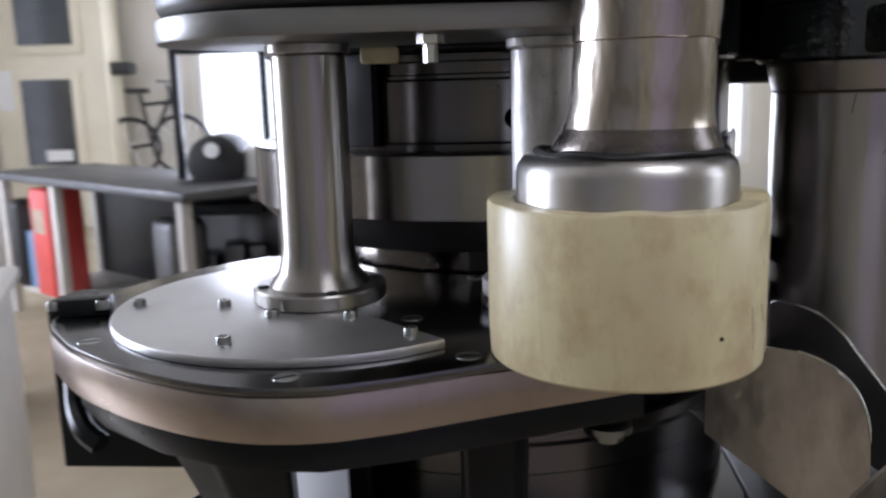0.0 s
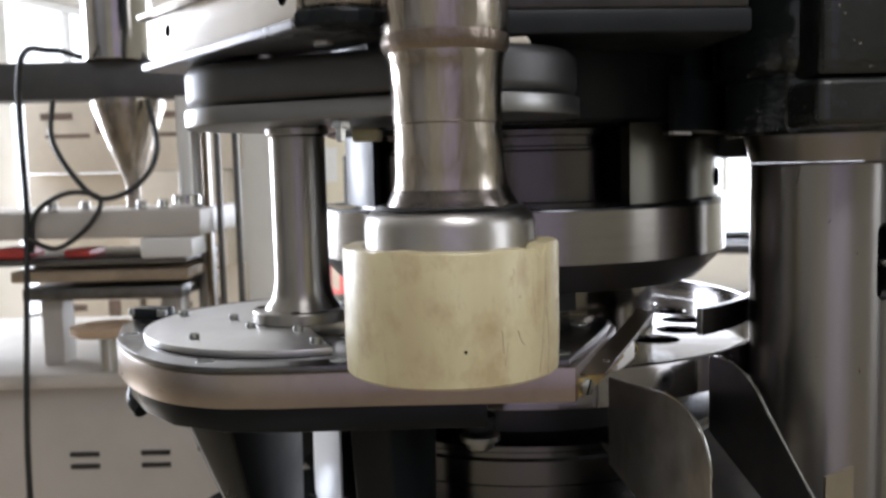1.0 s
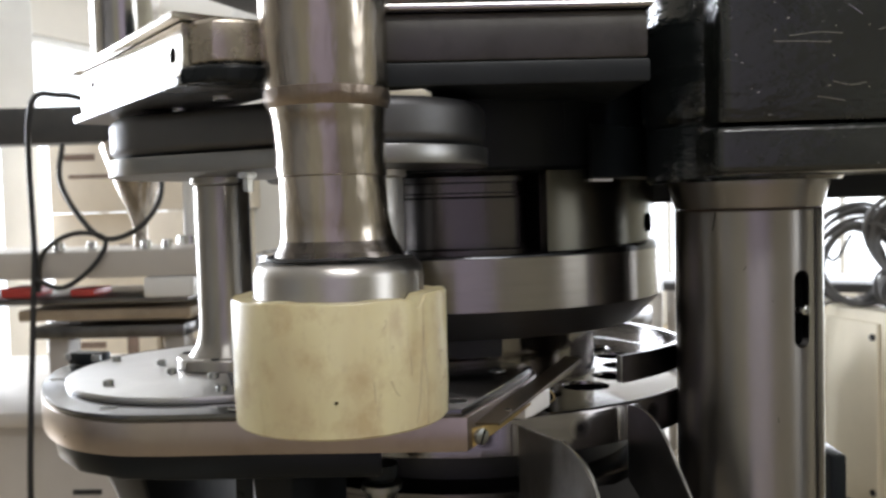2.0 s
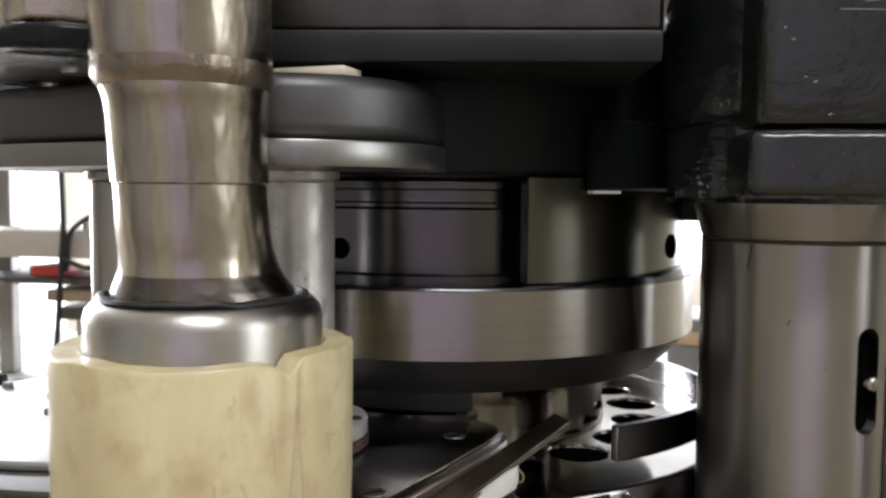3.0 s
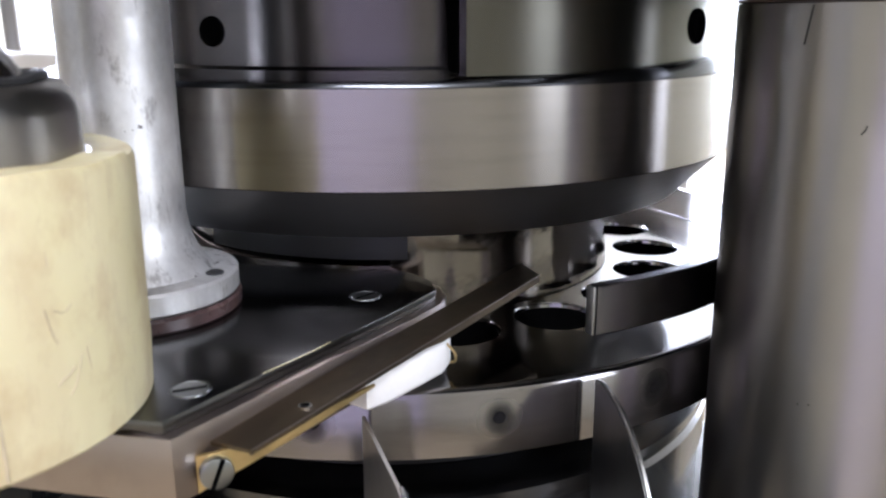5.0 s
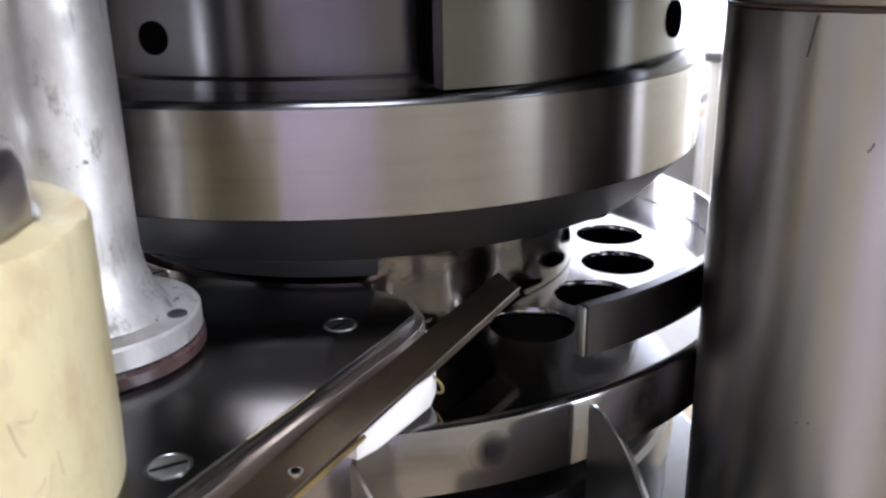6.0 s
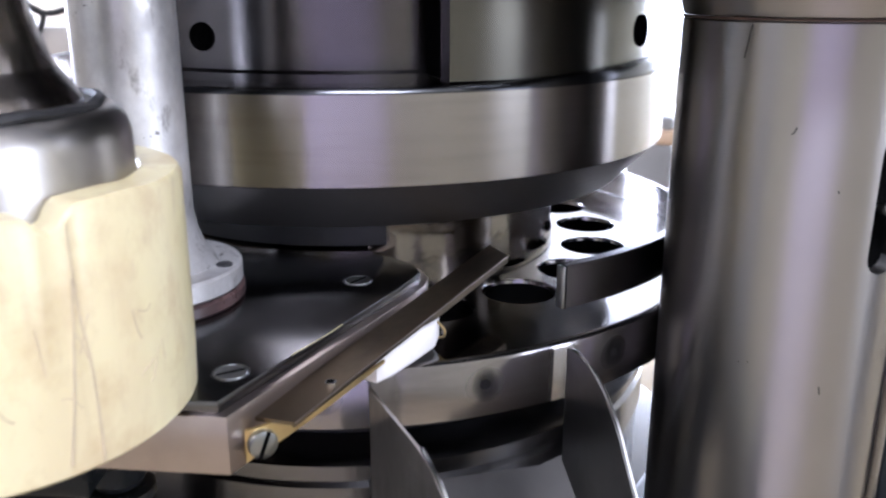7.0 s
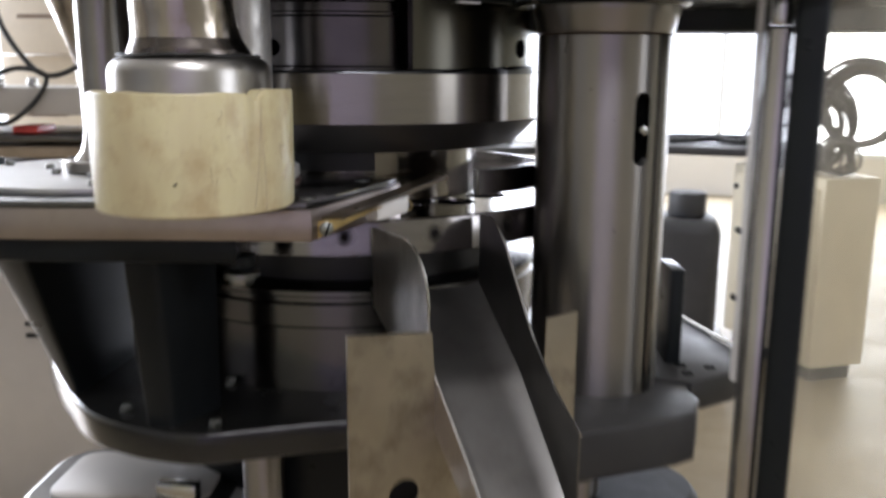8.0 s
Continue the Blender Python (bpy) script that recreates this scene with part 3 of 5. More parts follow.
def die_table():
    hole_r, pitch, n, top, low = 0.0185, 0.1426, 19, 1.050, 1.024
    bm = bmesh.new()

    def loop(c, r, k, z):
        vs = [bm.verts.new((x, y, z)) for x, y in circle(c, r, k)]
        return vs, [bm.edges.new((vs[i], vs[(i + 1) % k])) for i in range(k)]

    outer, eo = loop(C, 0.2025, 144, top)
    inner, ei = loop(C, 0.1175, 96, top)
    holes = [loop(polar(C, pitch, 12.0 + 360 / n * i, 0), hole_r, 32, top) for i in range(n)]
    bmesh.ops.triangle_fill(bm, use_beauty=True, edges=eo + ei + [e for _, h in holes for e in h])

    def down(vs, z, grow=0.0):
        out = []
        for v in vs:
            d = Vector((v.co.x - C[0], v.co.y - C[1], 0)).normalized() * grow
            out.append(bm.verts.new((v.co.x + d.x, v.co.y + d.y, z)))
        for i in range(len(vs)):
            j = (i + 1) % len(vs)
            bm.faces.new((vs[i], vs[j], out[j], out[i]))
        return out
    rim = down(outer, top - 0.0015, 0.0015)
    rim = down(rim, low + 0.001)
    rim = down(rim, low, -0.001)
    down(inner, low)
    for vs, _ in holes:
        edge = []
        cen = sum((v.co for v in vs), Vector()) / len(vs)
        for v in vs:
            p = cen + (v.co - cen) * 0.975
            edge.append(bm.verts.new((p.x, p.y, top - 0.0009)))
        deep = [bm.verts.new((v.co.x, v.co.y, low + 0.001)) for v in edge]
        for i in range(len(vs)):
            j = (i + 1) % len(vs)
            bm.faces.new((vs[i], vs[j], edge[j], edge[i]))
            bm.faces.new((edge[i], edge[j], deep[j], deep[i]))
    t = part("die_table", bm, DIE, press, "polished steel turret plate with nineteen empty die bores", 40)
    # near-black linings put the shade of the bores into colour
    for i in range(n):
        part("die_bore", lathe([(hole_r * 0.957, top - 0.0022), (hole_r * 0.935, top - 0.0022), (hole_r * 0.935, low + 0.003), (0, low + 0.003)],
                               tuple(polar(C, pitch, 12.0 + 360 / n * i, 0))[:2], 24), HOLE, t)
    part("table_rim", lathe([(0.2030, 1.0238), (0.2043, 1.0244), (0.2043, 1.0478), (0.2036, 1.0494), (0.2022, 1.0503), (0.2004, 1.0504)], C, 180), RIM, t, "polished outer rim of the turret plate")
    for i in range(n):
        a = 12.0 + 360 / n * i
        m = Matrix.Translation(polar(C, 0.2043, a, 1.0385)) @ outward(C, a)
        bm = bmesh.new()
        rings = [[bm.verts.new(m @ Vector((r * math.cos(q), r * math.sin(q), w))) for q in (2 * math.pi * k / 20 for k in range(20))] for r, w in ((0.0008, 0.0002), (0.0016, 0.00025), (0.0022, 0.0002), (0.0026, -0.0004))]
        bm.faces.new(rings[0])
        for lo, hi in zip(rings, rings[1:]):
            for k in range(20):
                bm.faces.new((lo[k], lo[(k + 1) % 20], hi[(k + 1) % 20], hi[k]))
        screw = part("lock_screw", bm, HOLE, t)
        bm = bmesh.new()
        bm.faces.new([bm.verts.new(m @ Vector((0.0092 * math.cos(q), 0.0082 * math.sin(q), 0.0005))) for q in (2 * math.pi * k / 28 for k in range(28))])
        part("dark_smudge", bm, DARK_SPOT, screw, "soft dark smudge")
    return t


die_table()
part("hub", lathe([(0.1165, 0.98), (0.1165, 1.050), (0.1185, 1.0505), (0.118, 1.056), (0.117, 1.062), (0.117, 1.094), (0.11, 1.10), (0.09, 1.11)], C, 128), HUBSTEEL, press, "polished steel turret hub")
part("rust_line", lathe([(0.0500, 1.1829), (0.0509, 1.1830), (0.0509, 1.1838), (0.0500, 1.1839)], COLUMN, 96, True), RUST, press, "thin brown rust line in the pillar groove")
part("casting_seam", box(polar(C, 0.1662, -39.8, 1.2565), (0.0008, 0.001, 0.04), -39.8, 0.0003, 1), BLACK, press, "fine casting seam")
part("casting_skirt", lathe([(0.1725, 1.2082), (0.176, 1.2082), (0.177, 1.2095), (0.177, 1.246), (0.1725, 1.248)], C, 40, True, -34.4, 20), BLACK, press, "black enamelled skirt over the cover panel")
# white strip for daylight showing through the gap under the skirt
part("gap_light_strip", lathe([(0.1720, 1.2064), (0.1765, 1.2064), (0.1765, 1.2081), (0.1720, 1.2081)], C, 24, True, -34.2, -27.5), WHITE_PAINT, press, "thin white strip that paints the light through the gap under the skirt")
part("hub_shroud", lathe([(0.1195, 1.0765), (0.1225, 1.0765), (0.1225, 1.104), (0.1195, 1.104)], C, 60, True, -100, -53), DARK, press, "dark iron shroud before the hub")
part("upper_ring", lathe([(0.06, 1.094), (0.151, 1.094), (0.153, 1.0945), (0.1745, 1.1168), (0.1770, 1.1172), (0.1770, 1.1185), (0.1770, 1.1541), (0.12, 1.1541)], C, 160),
     TURNED, press, "wide turned steel ring with a bevelled lower edge")
part("ring_rim", lathe([(0.1425, 1.1544), (0.1722, 1.1544), (0.1718, 1.1554), (0.168, 1.1554), (0.1645, 1.1548), (0.1425, 1.1548)], C, 160), OILY, press, "dark upper edge of the ring")
bm = lathe([(0.1769, 1.1540), (0.1771, 1.1543), (0.1768, 1.1553), (0.1760, 1.1562), (0.1745, 1.1566), (0.1728, 1.1564), (0.1718, 1.1556)], C, 160)
for v in bm.verts:
    a = math.degrees(math.atan2(v.co.y - C[1], v.co.x - C[0]))
    rise = max(0.0, min(1.0, (a + 55) / 70)) * max(0.0, min(1.0, (150 - a) / 40))
    v.co.z += 0.0052 * rise * rise * (3 - 2 * rise) * max(0.0, min(1.0, (v.co.z - 1.1541) / 0.0016))
part("ring_shoulder", bm, SHOULDER, press, "rounded worn shoulder of the ring")
# the dark reflection on the underside is put into this part's colour
part("ring_bevel", lathe([(0.1545, 1.0948), (0.1765, 1.1168)], C, 160), BEVEL, press, "dull bevelled underside of the ring, in a shaded copy of its steel")
part("punch_drum", lathe([(0.130, 1.1535), (0.1415, 1.1536), (0.1415, 1.1585), (0.140, 1.160), (0.140, 1.1965), (0.1385, 1.198), (0.1385, 1.200), (0.1375, 1.201), (0.1375, 1.2075), (0.1405, 1.2085), (0.1405, 1.2125), (0.12, 1.213)], C, 160),
     DARK_TURNED, press, "dark turned steel drum with a grooved rim")
part("upper_casting", lathe([(0.10, 1.212), (0.164, 1.2155), (0.166, 1.218), (0.166, 1.30), (0.1, 1.30)], C, 96), BLACK, press, "black enamelled upper casting")


# added block that stops window light leaking between hood and head
part("gap_block", box((0.240, 0.745, 1.31), (0.10, 0.05, 0.18), 12, 0.006), BLACK, press, "black block added to close the bright gap between the castings")


def cover_panel():
    a0, a1, r0, r1, z0, z1 = -46.2, 70, 0.160, 0.1715, 1.1572, 1.2152
    p = part("cover_panel", lathe([(r0, z0), (r1 - 0.0006, z0), (r1, z0 + 0.0006), (r1, z1 - 0.0006), (r1 - 0.0006, z1), (r0, z1)], C, 90, True, a0, a1), PANEL, press, "curved brushed steel cover panel")
    # black slab paints the shadow gap between drum and panel
    part("panel_gap_shade", box(polar(C, 0.150, a0 + 0.6, (z0 + z1) / 2), (0.022, 0.003, z1 - z0 - 0.002), a0), HOLE, p)
    return p


panel = cover_panel()
part("drum_cover", lathe([(0.1425, 1.1575), (0.1485, 1.1575), (0.149, 1.158), (0.149, 1.2135), (0.1485, 1.214), (0.1425, 1.214)], C, 50, True, -215, -122), BLACK, press, "curved black enamelled cover over the drum")


def socket_screw(c, r, deg, z, size, parent):
    m = Matrix.Translation(polar(c, r, deg, z)) @ outward(c, deg)
    bm = bmesh.new()
    prof = [(0, 0.0), (size * 0.45, -0.0001), (size * 0.5, 0.0004), (size * 0.8, 0.0005), (size * 0.84, 0.0001), (size * 0.97, 0.0001), (size, 0.0006), (size * 1.06, -0.001)]
    rings = [[bm.verts.new(m @ Vector((q * math.cos(a), q * math.sin(a), w))) for a in (math.pi * 2 * k / 24 for k in range(24))] for q, w in prof[1:]]
    bm.faces.new(rings[0])
    for lo, hi in zip(rings, rings[1:]):
        for k in range(24):
            bm.faces.new((lo[k], lo[(k + 1) % 24], hi[(k + 1) % 24], hi[k]))
    # the shade in the screw's recess is painted on a flat disc
    return part("socket_screw", bm, HOLE, parent, "socket screw, its recess shade painted black")


for k in range(4):
    part("stamped_mark", box(polar(C, 0.1401, -92.4 + 0.55 * k, 1.1925), (0.0004, 0.0009, 0.0026 - 0.0006 * (k % 2)), -92.4 + 0.55 * k), DARK_GREY, press, "unreadable stamped mark")
socket_screw(C, 0.1404, -86.9, 1.1735, 0.0060, press)
socket_screw(C, 0.1719, -6.4, 1.1745, 0.0072, panel)


# the pillar with its slot, collar and set screw
pillar = part("pillar", lathe([(0, 0.902), (0.0507, 0.902), (0.0507, 1.1822), (0.0497, 1.1828), (0.0497, 1.1838), (0, 1.184)], COLUMN, 128), BRUSHED, press, "brushed stainless steel guide pillar")
SLOT = -43.6


def capsule(c, r, deg, z0, z1, w, deep, high=0.02):
    m = Matrix.Translation(polar(c, r, deg, 0)) @ outward(c, deg)
    pts = [(w * math.cos(a), z1 - w + w * math.sin(a)) for a in (math.pi * k / 12 for k in range(13))] + [(-w * math.cos(a), z0 + w - w * math.sin(a)) for a in (math.pi * k / 12 for k in range(13))]
    bm = bmesh.new()
    lo = [bm.verts.new(m @ Vector((x, y, -deep))) for x, y in pts]
    hi = [bm.verts.new(m @ Vector((x, y, high))) for x, y in pts]
    bm.faces.new(lo[::-1])
    bm.faces.new(hi)
    for i in range(len(pts)):
        j = (i + 1) % len(pts)
        bm.faces.new((lo[i], lo[j], hi[j], hi[i]))
    return bm


cut(pillar, capsule(COLUMN, 0.0507, SLOT, 1.089, 1.142, 0.0066, 0.014))
# lining coloured near-black for the shade inside the slot
part("slot_lining", capsule(COLUMN, 0.0507, SLOT, 1.0892, 1.1418, 0.0065, 0.0138, -0.006), HOLE, pillar, "slot lining with the slot's shade painted near-black")
ps = Matrix.Translation(polar(COLUMN, 0.0507, SLOT, 1.115)) @ outward(COLUMN, SLOT)
part("set_screw", rod(ps @ Vector((0, 0, -0.008)), ps @ Vector((0, 0, 0.004)), 0.0036, 16, bev=0.0008), SCREW, pillar, "small bright set screw")
# the groove's shade is painted as a dark strip on the pillar
part("groove_strip", box(polar(COLUMN, 0.0503, -22, 1.02), (0.0035, 0.010, 0.326), -22, 0.0008), DARK_TURNED, pillar, "narrow dark strip that paints the shade of a recessed groove")
for pts in [((-110.1, 1.1816), (-111.2, 1.1755), (-112.3, 1.1694)), ((-87.7, 1.1455), (-88.4, 1.1438), (-89.5, 1.1427)), ((-100.7, 1.0494), (-100.2, 1.0497)), ((-96.6, 1.0502), (-96.2, 1.0507)), ((-65.0, 1.0431), (-64.4, 1.0397)), ((-68.4, 1.1226), (-68.0, 1.1216))]:
    part("dent_mark", cable([polar(COLUMN, 0.05066, a, z) for a, z in pts], 0.00035, 5, 4), DARK, pillar, "small dark dent")
part("pillar_collar", lathe([(0.02, 1.1842), (0.0503, 1.1842), (0.0512, 1.186), (0.0542, 1.1985), (0.0549, 1.200), (0.0549, 1.2025), (0.02, 1.2025)], COLUMN, 128), BRUSHED, press, "flared steel pillar collar")


def rounded(pts, r, n=6):
    """A convex outline with its corners rounded by r."""
    out = []
    for i, b in enumerate(pts):
        a, c = pts[i - 1], pts[(i + 1) % len(pts)]
        p, q = b + (a - b).normalized() * r, b + (c - b).normalized() * r
        for k in range(n + 1):
            f = k / n
            v = p * (1 - f) ** 2 + b * 2 * f * (1 - f) + q * f * f
            out.append((v.x, v.y))
    return out


def black_head():
    """The black casting over the pillar: a round boss that runs into a broad block with a ledge."""
    part("pillar_boss", lathe([(0.03, 1.2025), (0.064, 1.2025), (0.0665, 1.205), (0.0665, 1.2385), (0.0650, 1.2400), (0.0650, 1.2420), (0.0675, 1.2450), (0.0695, 1.2520), (0.0695, 1.36), (0.03, 1.36)], (COLUMN[0] - 0.002, COLUMN[1] - 0.012), 72), CASTING, press, "round black enamelled boss")
    u = Vector((0.93, 0.37, 0)).normalized()
    v = Vector((-u.y, u.x, 0))
    o = Vector((0.306, 0.530, 0))
    pts = [o, o + u * 0.28, o + u * 0.28 + v * 0.2, o + v * 0.2]
    block = part("head_block", prism(rounded(pts, 0.011), 1.2365, 1.40, 0.003, 2), BLACK_CHIPPED, press, "chipped glossy black enamelled head block")
    o2 = o - v * 0.004 - u * 0.004
    pts = [o2, o2 + u * 0.29, o2 + u * 0.29 + v * 0.205, o2 + v * 0.205]
    part("head_ledge", prism(rounded(pts, 0.008), 1.206, 1.2345, 0.004, 3), BLACK_CHIPPED, press, "black enamelled ledge")

    # scuffs and scratches in the paint of the front face
    n = Vector((u.y, -u.x, 0))

    def face(a, z):
        return o + u * a + n * 0.0002 + Vector((0, 0, z))
    for pts in [((0.0677, 1.2601), (0.0785, 1.2576), (0.0877, 1.259)), ((0.0584, 1.2512), (0.066, 1.250), (0.0751, 1.2482)), ((0.042, 1.288), (0.0587, 1.2896), (0.0737, 1.2886)),
                ((0.032, 1.285), (0.05, 1.2845), (0.0653, 1.2836)), ((0.0771, 1.3056), (0.081, 1.303), (0.0854, 1.2996)), ((0.095, 1.29), (0.11, 1.2935), (0.125, 1.292))]:
        part("paint_scratch", cable([face(a, z) for a, z in pts], 0.00032, 5, 5), SCREW, block, "thin pale scratch in the paint")
    rng = random.Random(5)
    for k in range(34):
        a, z = 0.008 + 0.17 * rng.random(), 1.241 + 0.085 * rng.random() ** 1.4
        w, h = 0.0006 + 0.0012 * rng.random(), 0.0004 + 0.0006 * rng.random()
        turn = Matrix.Rotation(math.atan2(u.y, u.x), 4, "Z") @ Matrix.Rotation(rng.uniform(-0.9, 0.9), 4, "Y")
        part("paint_chip", box(face(a, z), (w, 0.0004, h), m=turn), SCREW, block, "tiny bright chip")


black_head()


def hood():
    """The steel housing over the turret with its dark lower band."""
    u = Vector((0.90, 0.43, 0)).normalized()
    v = Vector((-u.y, u.x, 0))
    o = Vector((0.266, 0.523, 0))

    def slab(name, z0, z1, back, mat, label, bev=0.002):
        a = o - v * back
        pts = [a - u * 0.235, a + u * back * 0.5, a + u * back * 0.5 + v * 0.16, a - u * 0.235 + v * 0.16]
        return part(name, prism([(p.x, p.y) for p in pts], z0, z1, bev, 2), mat, press, label)
    slab("hood_band", 1.2645, 1.2792, 0.0, BAND, "dark steel lower band of the housing")
    slab("hood_body", 1.2796, 1.309, -0.002, HOODSTEEL, "grey steel housing over the turret")
    slab("hood_lip", 1.3094, 1.314, 0.004, CHROME, "bright steel lip")


hood()
# unseen box added over the turret to keep ceiling light off it
part("added_press_head", box((0.20, 0.86, 1.62), (0.80, 0.70, 0.44), 0, 0.02, 3), BLACK, press, "large black press head, unseen, added to block light from above")

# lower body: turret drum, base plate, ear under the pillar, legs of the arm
part("drum_neck", lathe([(0.09, 1.0235), (0.150, 1.0235), (0.150, 0.9925), (0.09, 0.9925)], C, 96), DARK, press, "dark neck of the lower drum")
part("lower_drum", lathe([(0.09, 0.992), (0.172, 0.992), (0.176, 0.990), (0.176, 0.986), (0.1735, 0.9845), (0.1735, 0.981), (0.176, 0.979), (0.176, 0.962), (0.174, 0.960), (0.174, 0.909)], C, 128),
     LOWSTEEL, press, "dark turned steel lower drum with a grooved rim")
FRONT = [(-0.125, 0.645), (-0.158, 0.600), (-0.172, 0.545), (-0.11, 0.487), (-0.06, 0.452), (-0.019, 0.427), (0.012, 0.4175), (0.048, 0.4155), (0.087, 0.423), (0.127, 0.452), (0.170, 0.482), (0.225, 0.502)]
FRONT = [(p.x, p.y) for p in spline([(x, y, 0) for x, y in FRONT], 5)]
part("base_plate", prism(FRONT + circle(C, 0.215, 60, -22, 186), 0.885, 0.909, 0.003, 3), PLATE_ENAMEL, press, "black enamelled base plate with a lobe under the arm")
EAR = [(0.22, 0.44), (0.331, 0.521), (0.392, 0.575), (0.403, 0.59), (0.402, 0.622), (0.390, 0.641), (0.392, 0.655), (0.33, 0.75), (0.25, 0.76)]
part("pillar_foot", prism(EAR, 0.872, 0.911, 0.003, 3), FOOT, press, "grey enamelled foot under the pillar")
bracket = part("side_bracket", prism([(0.36, 0.645), (0.395, 0.646), (0.424, 0.684), (0.436, 0.725), (0.362, 0.832), (0.31, 0.80)], 0.888, 0.9135, 0.002), FOOT, press, "grey bracket with drilled holes")
# black discs paint the shade of the drilled holes
for x, y in [(0.3885, 0.6656), (0.4043, 0.6875), (0.381, 0.684)]:
    part("drilled_hole", lathe([(0.0042, 0.9128), (0.0046, 0.914), (0.0030, 0.9142), (0.0028, 0.9125), (0, 0.9125)], (x, y), 20), HOLE, bracket)
part("bracket_edge", rod((0.3625, 0.832, 0.9155), (0.4362, 0.727, 0.9155), 0.0022, 10), SCREW, bracket, "bright bare back edge")
part("side_plate", box((0.367, 0.706, 0.954), (0.012, 0.045, 0.083), 20, 0.002), BLACK, press, "upright black plate beside the pillar")


def chunk(name, bottom, top, z0, z1, mat, label, bev=0.004):
    """A casting that tapers between two outlines."""
    bm = bmesh.new()
    lo = [bm.verts.new((x, y, z0)) for x, y in bottom]
    hi = [bm.verts.new((x, y, z1)) for x, y in top]
    bm.faces.new(lo[::-1])
    bm.faces.new(hi)
    for i in range(len(lo)):
        j = (i + 1) % len(lo)
        bm.faces.new((lo[i], lo[j], hi[j], hi[i]))
    if bev:
        up = [e for e in bm.edges if abs(e.verts[0].co.z - e.verts[1].co.z) > 1e-4]
        bmesh.ops.bevel(bm, geom=up, offset=bev, segments=3, affect="EDGES", profile=0.5)
    return part(name, bm, mat, press, label)


chunk("arm_leg", [(-0.076, 0.475), (-0.058, 0.452), (-0.046, 0.450), (-0.0705, 0.541), (-0.090, 0.535)], [(-0.128, 0.455), (-0.085, 0.41), (-0.044, 0.405), (-0.0705, 0.5435), (-0.12, 0.53)], 0.905, 1.034, BLACK, "tapered black casting under the arm")
chunk("arm_leg", [(0.040, 0.424), (0.062, 0.426), (0.073, 0.47), (0.038, 0.47)], [(0.038, 0.412), (0.064, 0.416), (0.075, 0.47), (0.036, 0.47)], 0.905, 1.034, BLACK, "upright black casting under the arm")
# no leg: block added so the gap between the legs looks black
chunk("arm_leg", [(-0.29, 0.69), (-0.14, 0.68), (-0.13, 0.72), (-0.28, 0.735)], [(-0.29, 0.69), (-0.14, 0.68), (-0.13, 0.72), (-0.28, 0.735)], 0.895, 1.0335, BLACK, "black block added behind the turret to darken the gap between the legs")
for x, y in [(-0.092, 0.500), (-0.066, 0.463), (0.012, 0.436), (0.031, 0.446), (0.089, 0.438), (0.050, 0.512)]:
    z = 0.9095
    part("hex_bolt", lathe([(0, z), (0.0048, z), (0.0048, z + 0.004), (0.004, z + 0.005), (0, z + 0.005)], (x, y), 6), DULL_SCREW, press, "small hexagon bolt", 20)
part("lock_nut", lathe([(0, 1.0135), (0.007, 1.0135), (0.0085, 1.0145), (0.009, 1.018), (0.0125, 1.0190), (0.0125, 1.0225), (0.0045, 1.0230), (0, 1.0238)], (0.112, 0.4449), 24), DULL_SCREW, press, "bright stepped steel nut")
part("nut_boss", lathe([(0, 1.0239), (0.008, 1.0239), (0.010, 1.027), (0.010, 1.0345), (0, 1.0345)], (0.112, 0.4449), 24), BLACK, press, "black boss over the nut")
part("lower_casting", lathe([(0, 0.642), (0.17, 0.642), (0.172, 0.646), (0.172, 0.8845), (0, 0.8845)], C, 96), BLACK, press, "black casting under the base plate")
part("lower_rod", lathe(solid_profile(0.016, 0.0, 0.8845), (0.088, 0.497), 40), BRUSHED, press, "bright steel rod under the base plate")
part("lower_rod", lathe(solid_profile(0.014, 0.0, 0.8715), (0.322, 0.575), 40), BRUSHED, press, "bright steel rod under the pillar foot")
part("cam_housing", lathe([(0, 0.79), (0.045, 0.79), (0.048, 0.8), (0.048, 0.835), (0.042, 0.842), (0, 0.842)], (0.36, 0.60), 48), RUBBER, press, "round black cam housing")
part("machine_cabinet", box((0.11, 0.76, 0.32), (0.46, 0.50, 0.64), 0, 0.02, 3), GREY_PAINT, press, "grey painted machine cabinet under the turret")


def rounded_rect(c, w, h, r, rz, inset=0.0):
    """Outline of a turned rectangle with round corners."""
    out = []
    for sx, sy, a0 in ((1, 1, 0), (-1, 1, 90), (-1, -1, 180), (1, -1, 270)):
        out += circle((sx * (w / 2 - r), sy * (h / 2 - r)), r - inset, 6, a0, a0 + 90)
    k, q = math.cos(radians(rz)), math.sin(radians(rz))
    return [(c[0] + x * k - y * q, c[1] + x * q + y * k) for x, y in out]


tray = part("oil_tray", prism(rounded_rect((-0.035, 0.50), 0.18, 0.13, 0.04, 20), 0.74, 0.815, 0.006, 3), WHITE_PAINT, press, "light grey rounded housing")
part("tray_seam", prism(rounded_rect((-0.035, 0.50), 0.18, 0.13, 0.04, 20, 0.008), 0.8152, 0.8166, 0.0), SHEET, tray, "brown-grey seam round the lid")
part("tray_lid", prism(rounded_rect((-0.035, 0.50), 0.18, 0.13, 0.04, 20, 0.024), 0.8167, 0.8215, 0.001), GREY_PAINT, tray, "light grey lid")
part("lid_clamp", box((0.022, 0.475, 0.829), (0.034, 0.012, 0.015), 12, 0.002), SCREW, tray, "bright lid clamp")


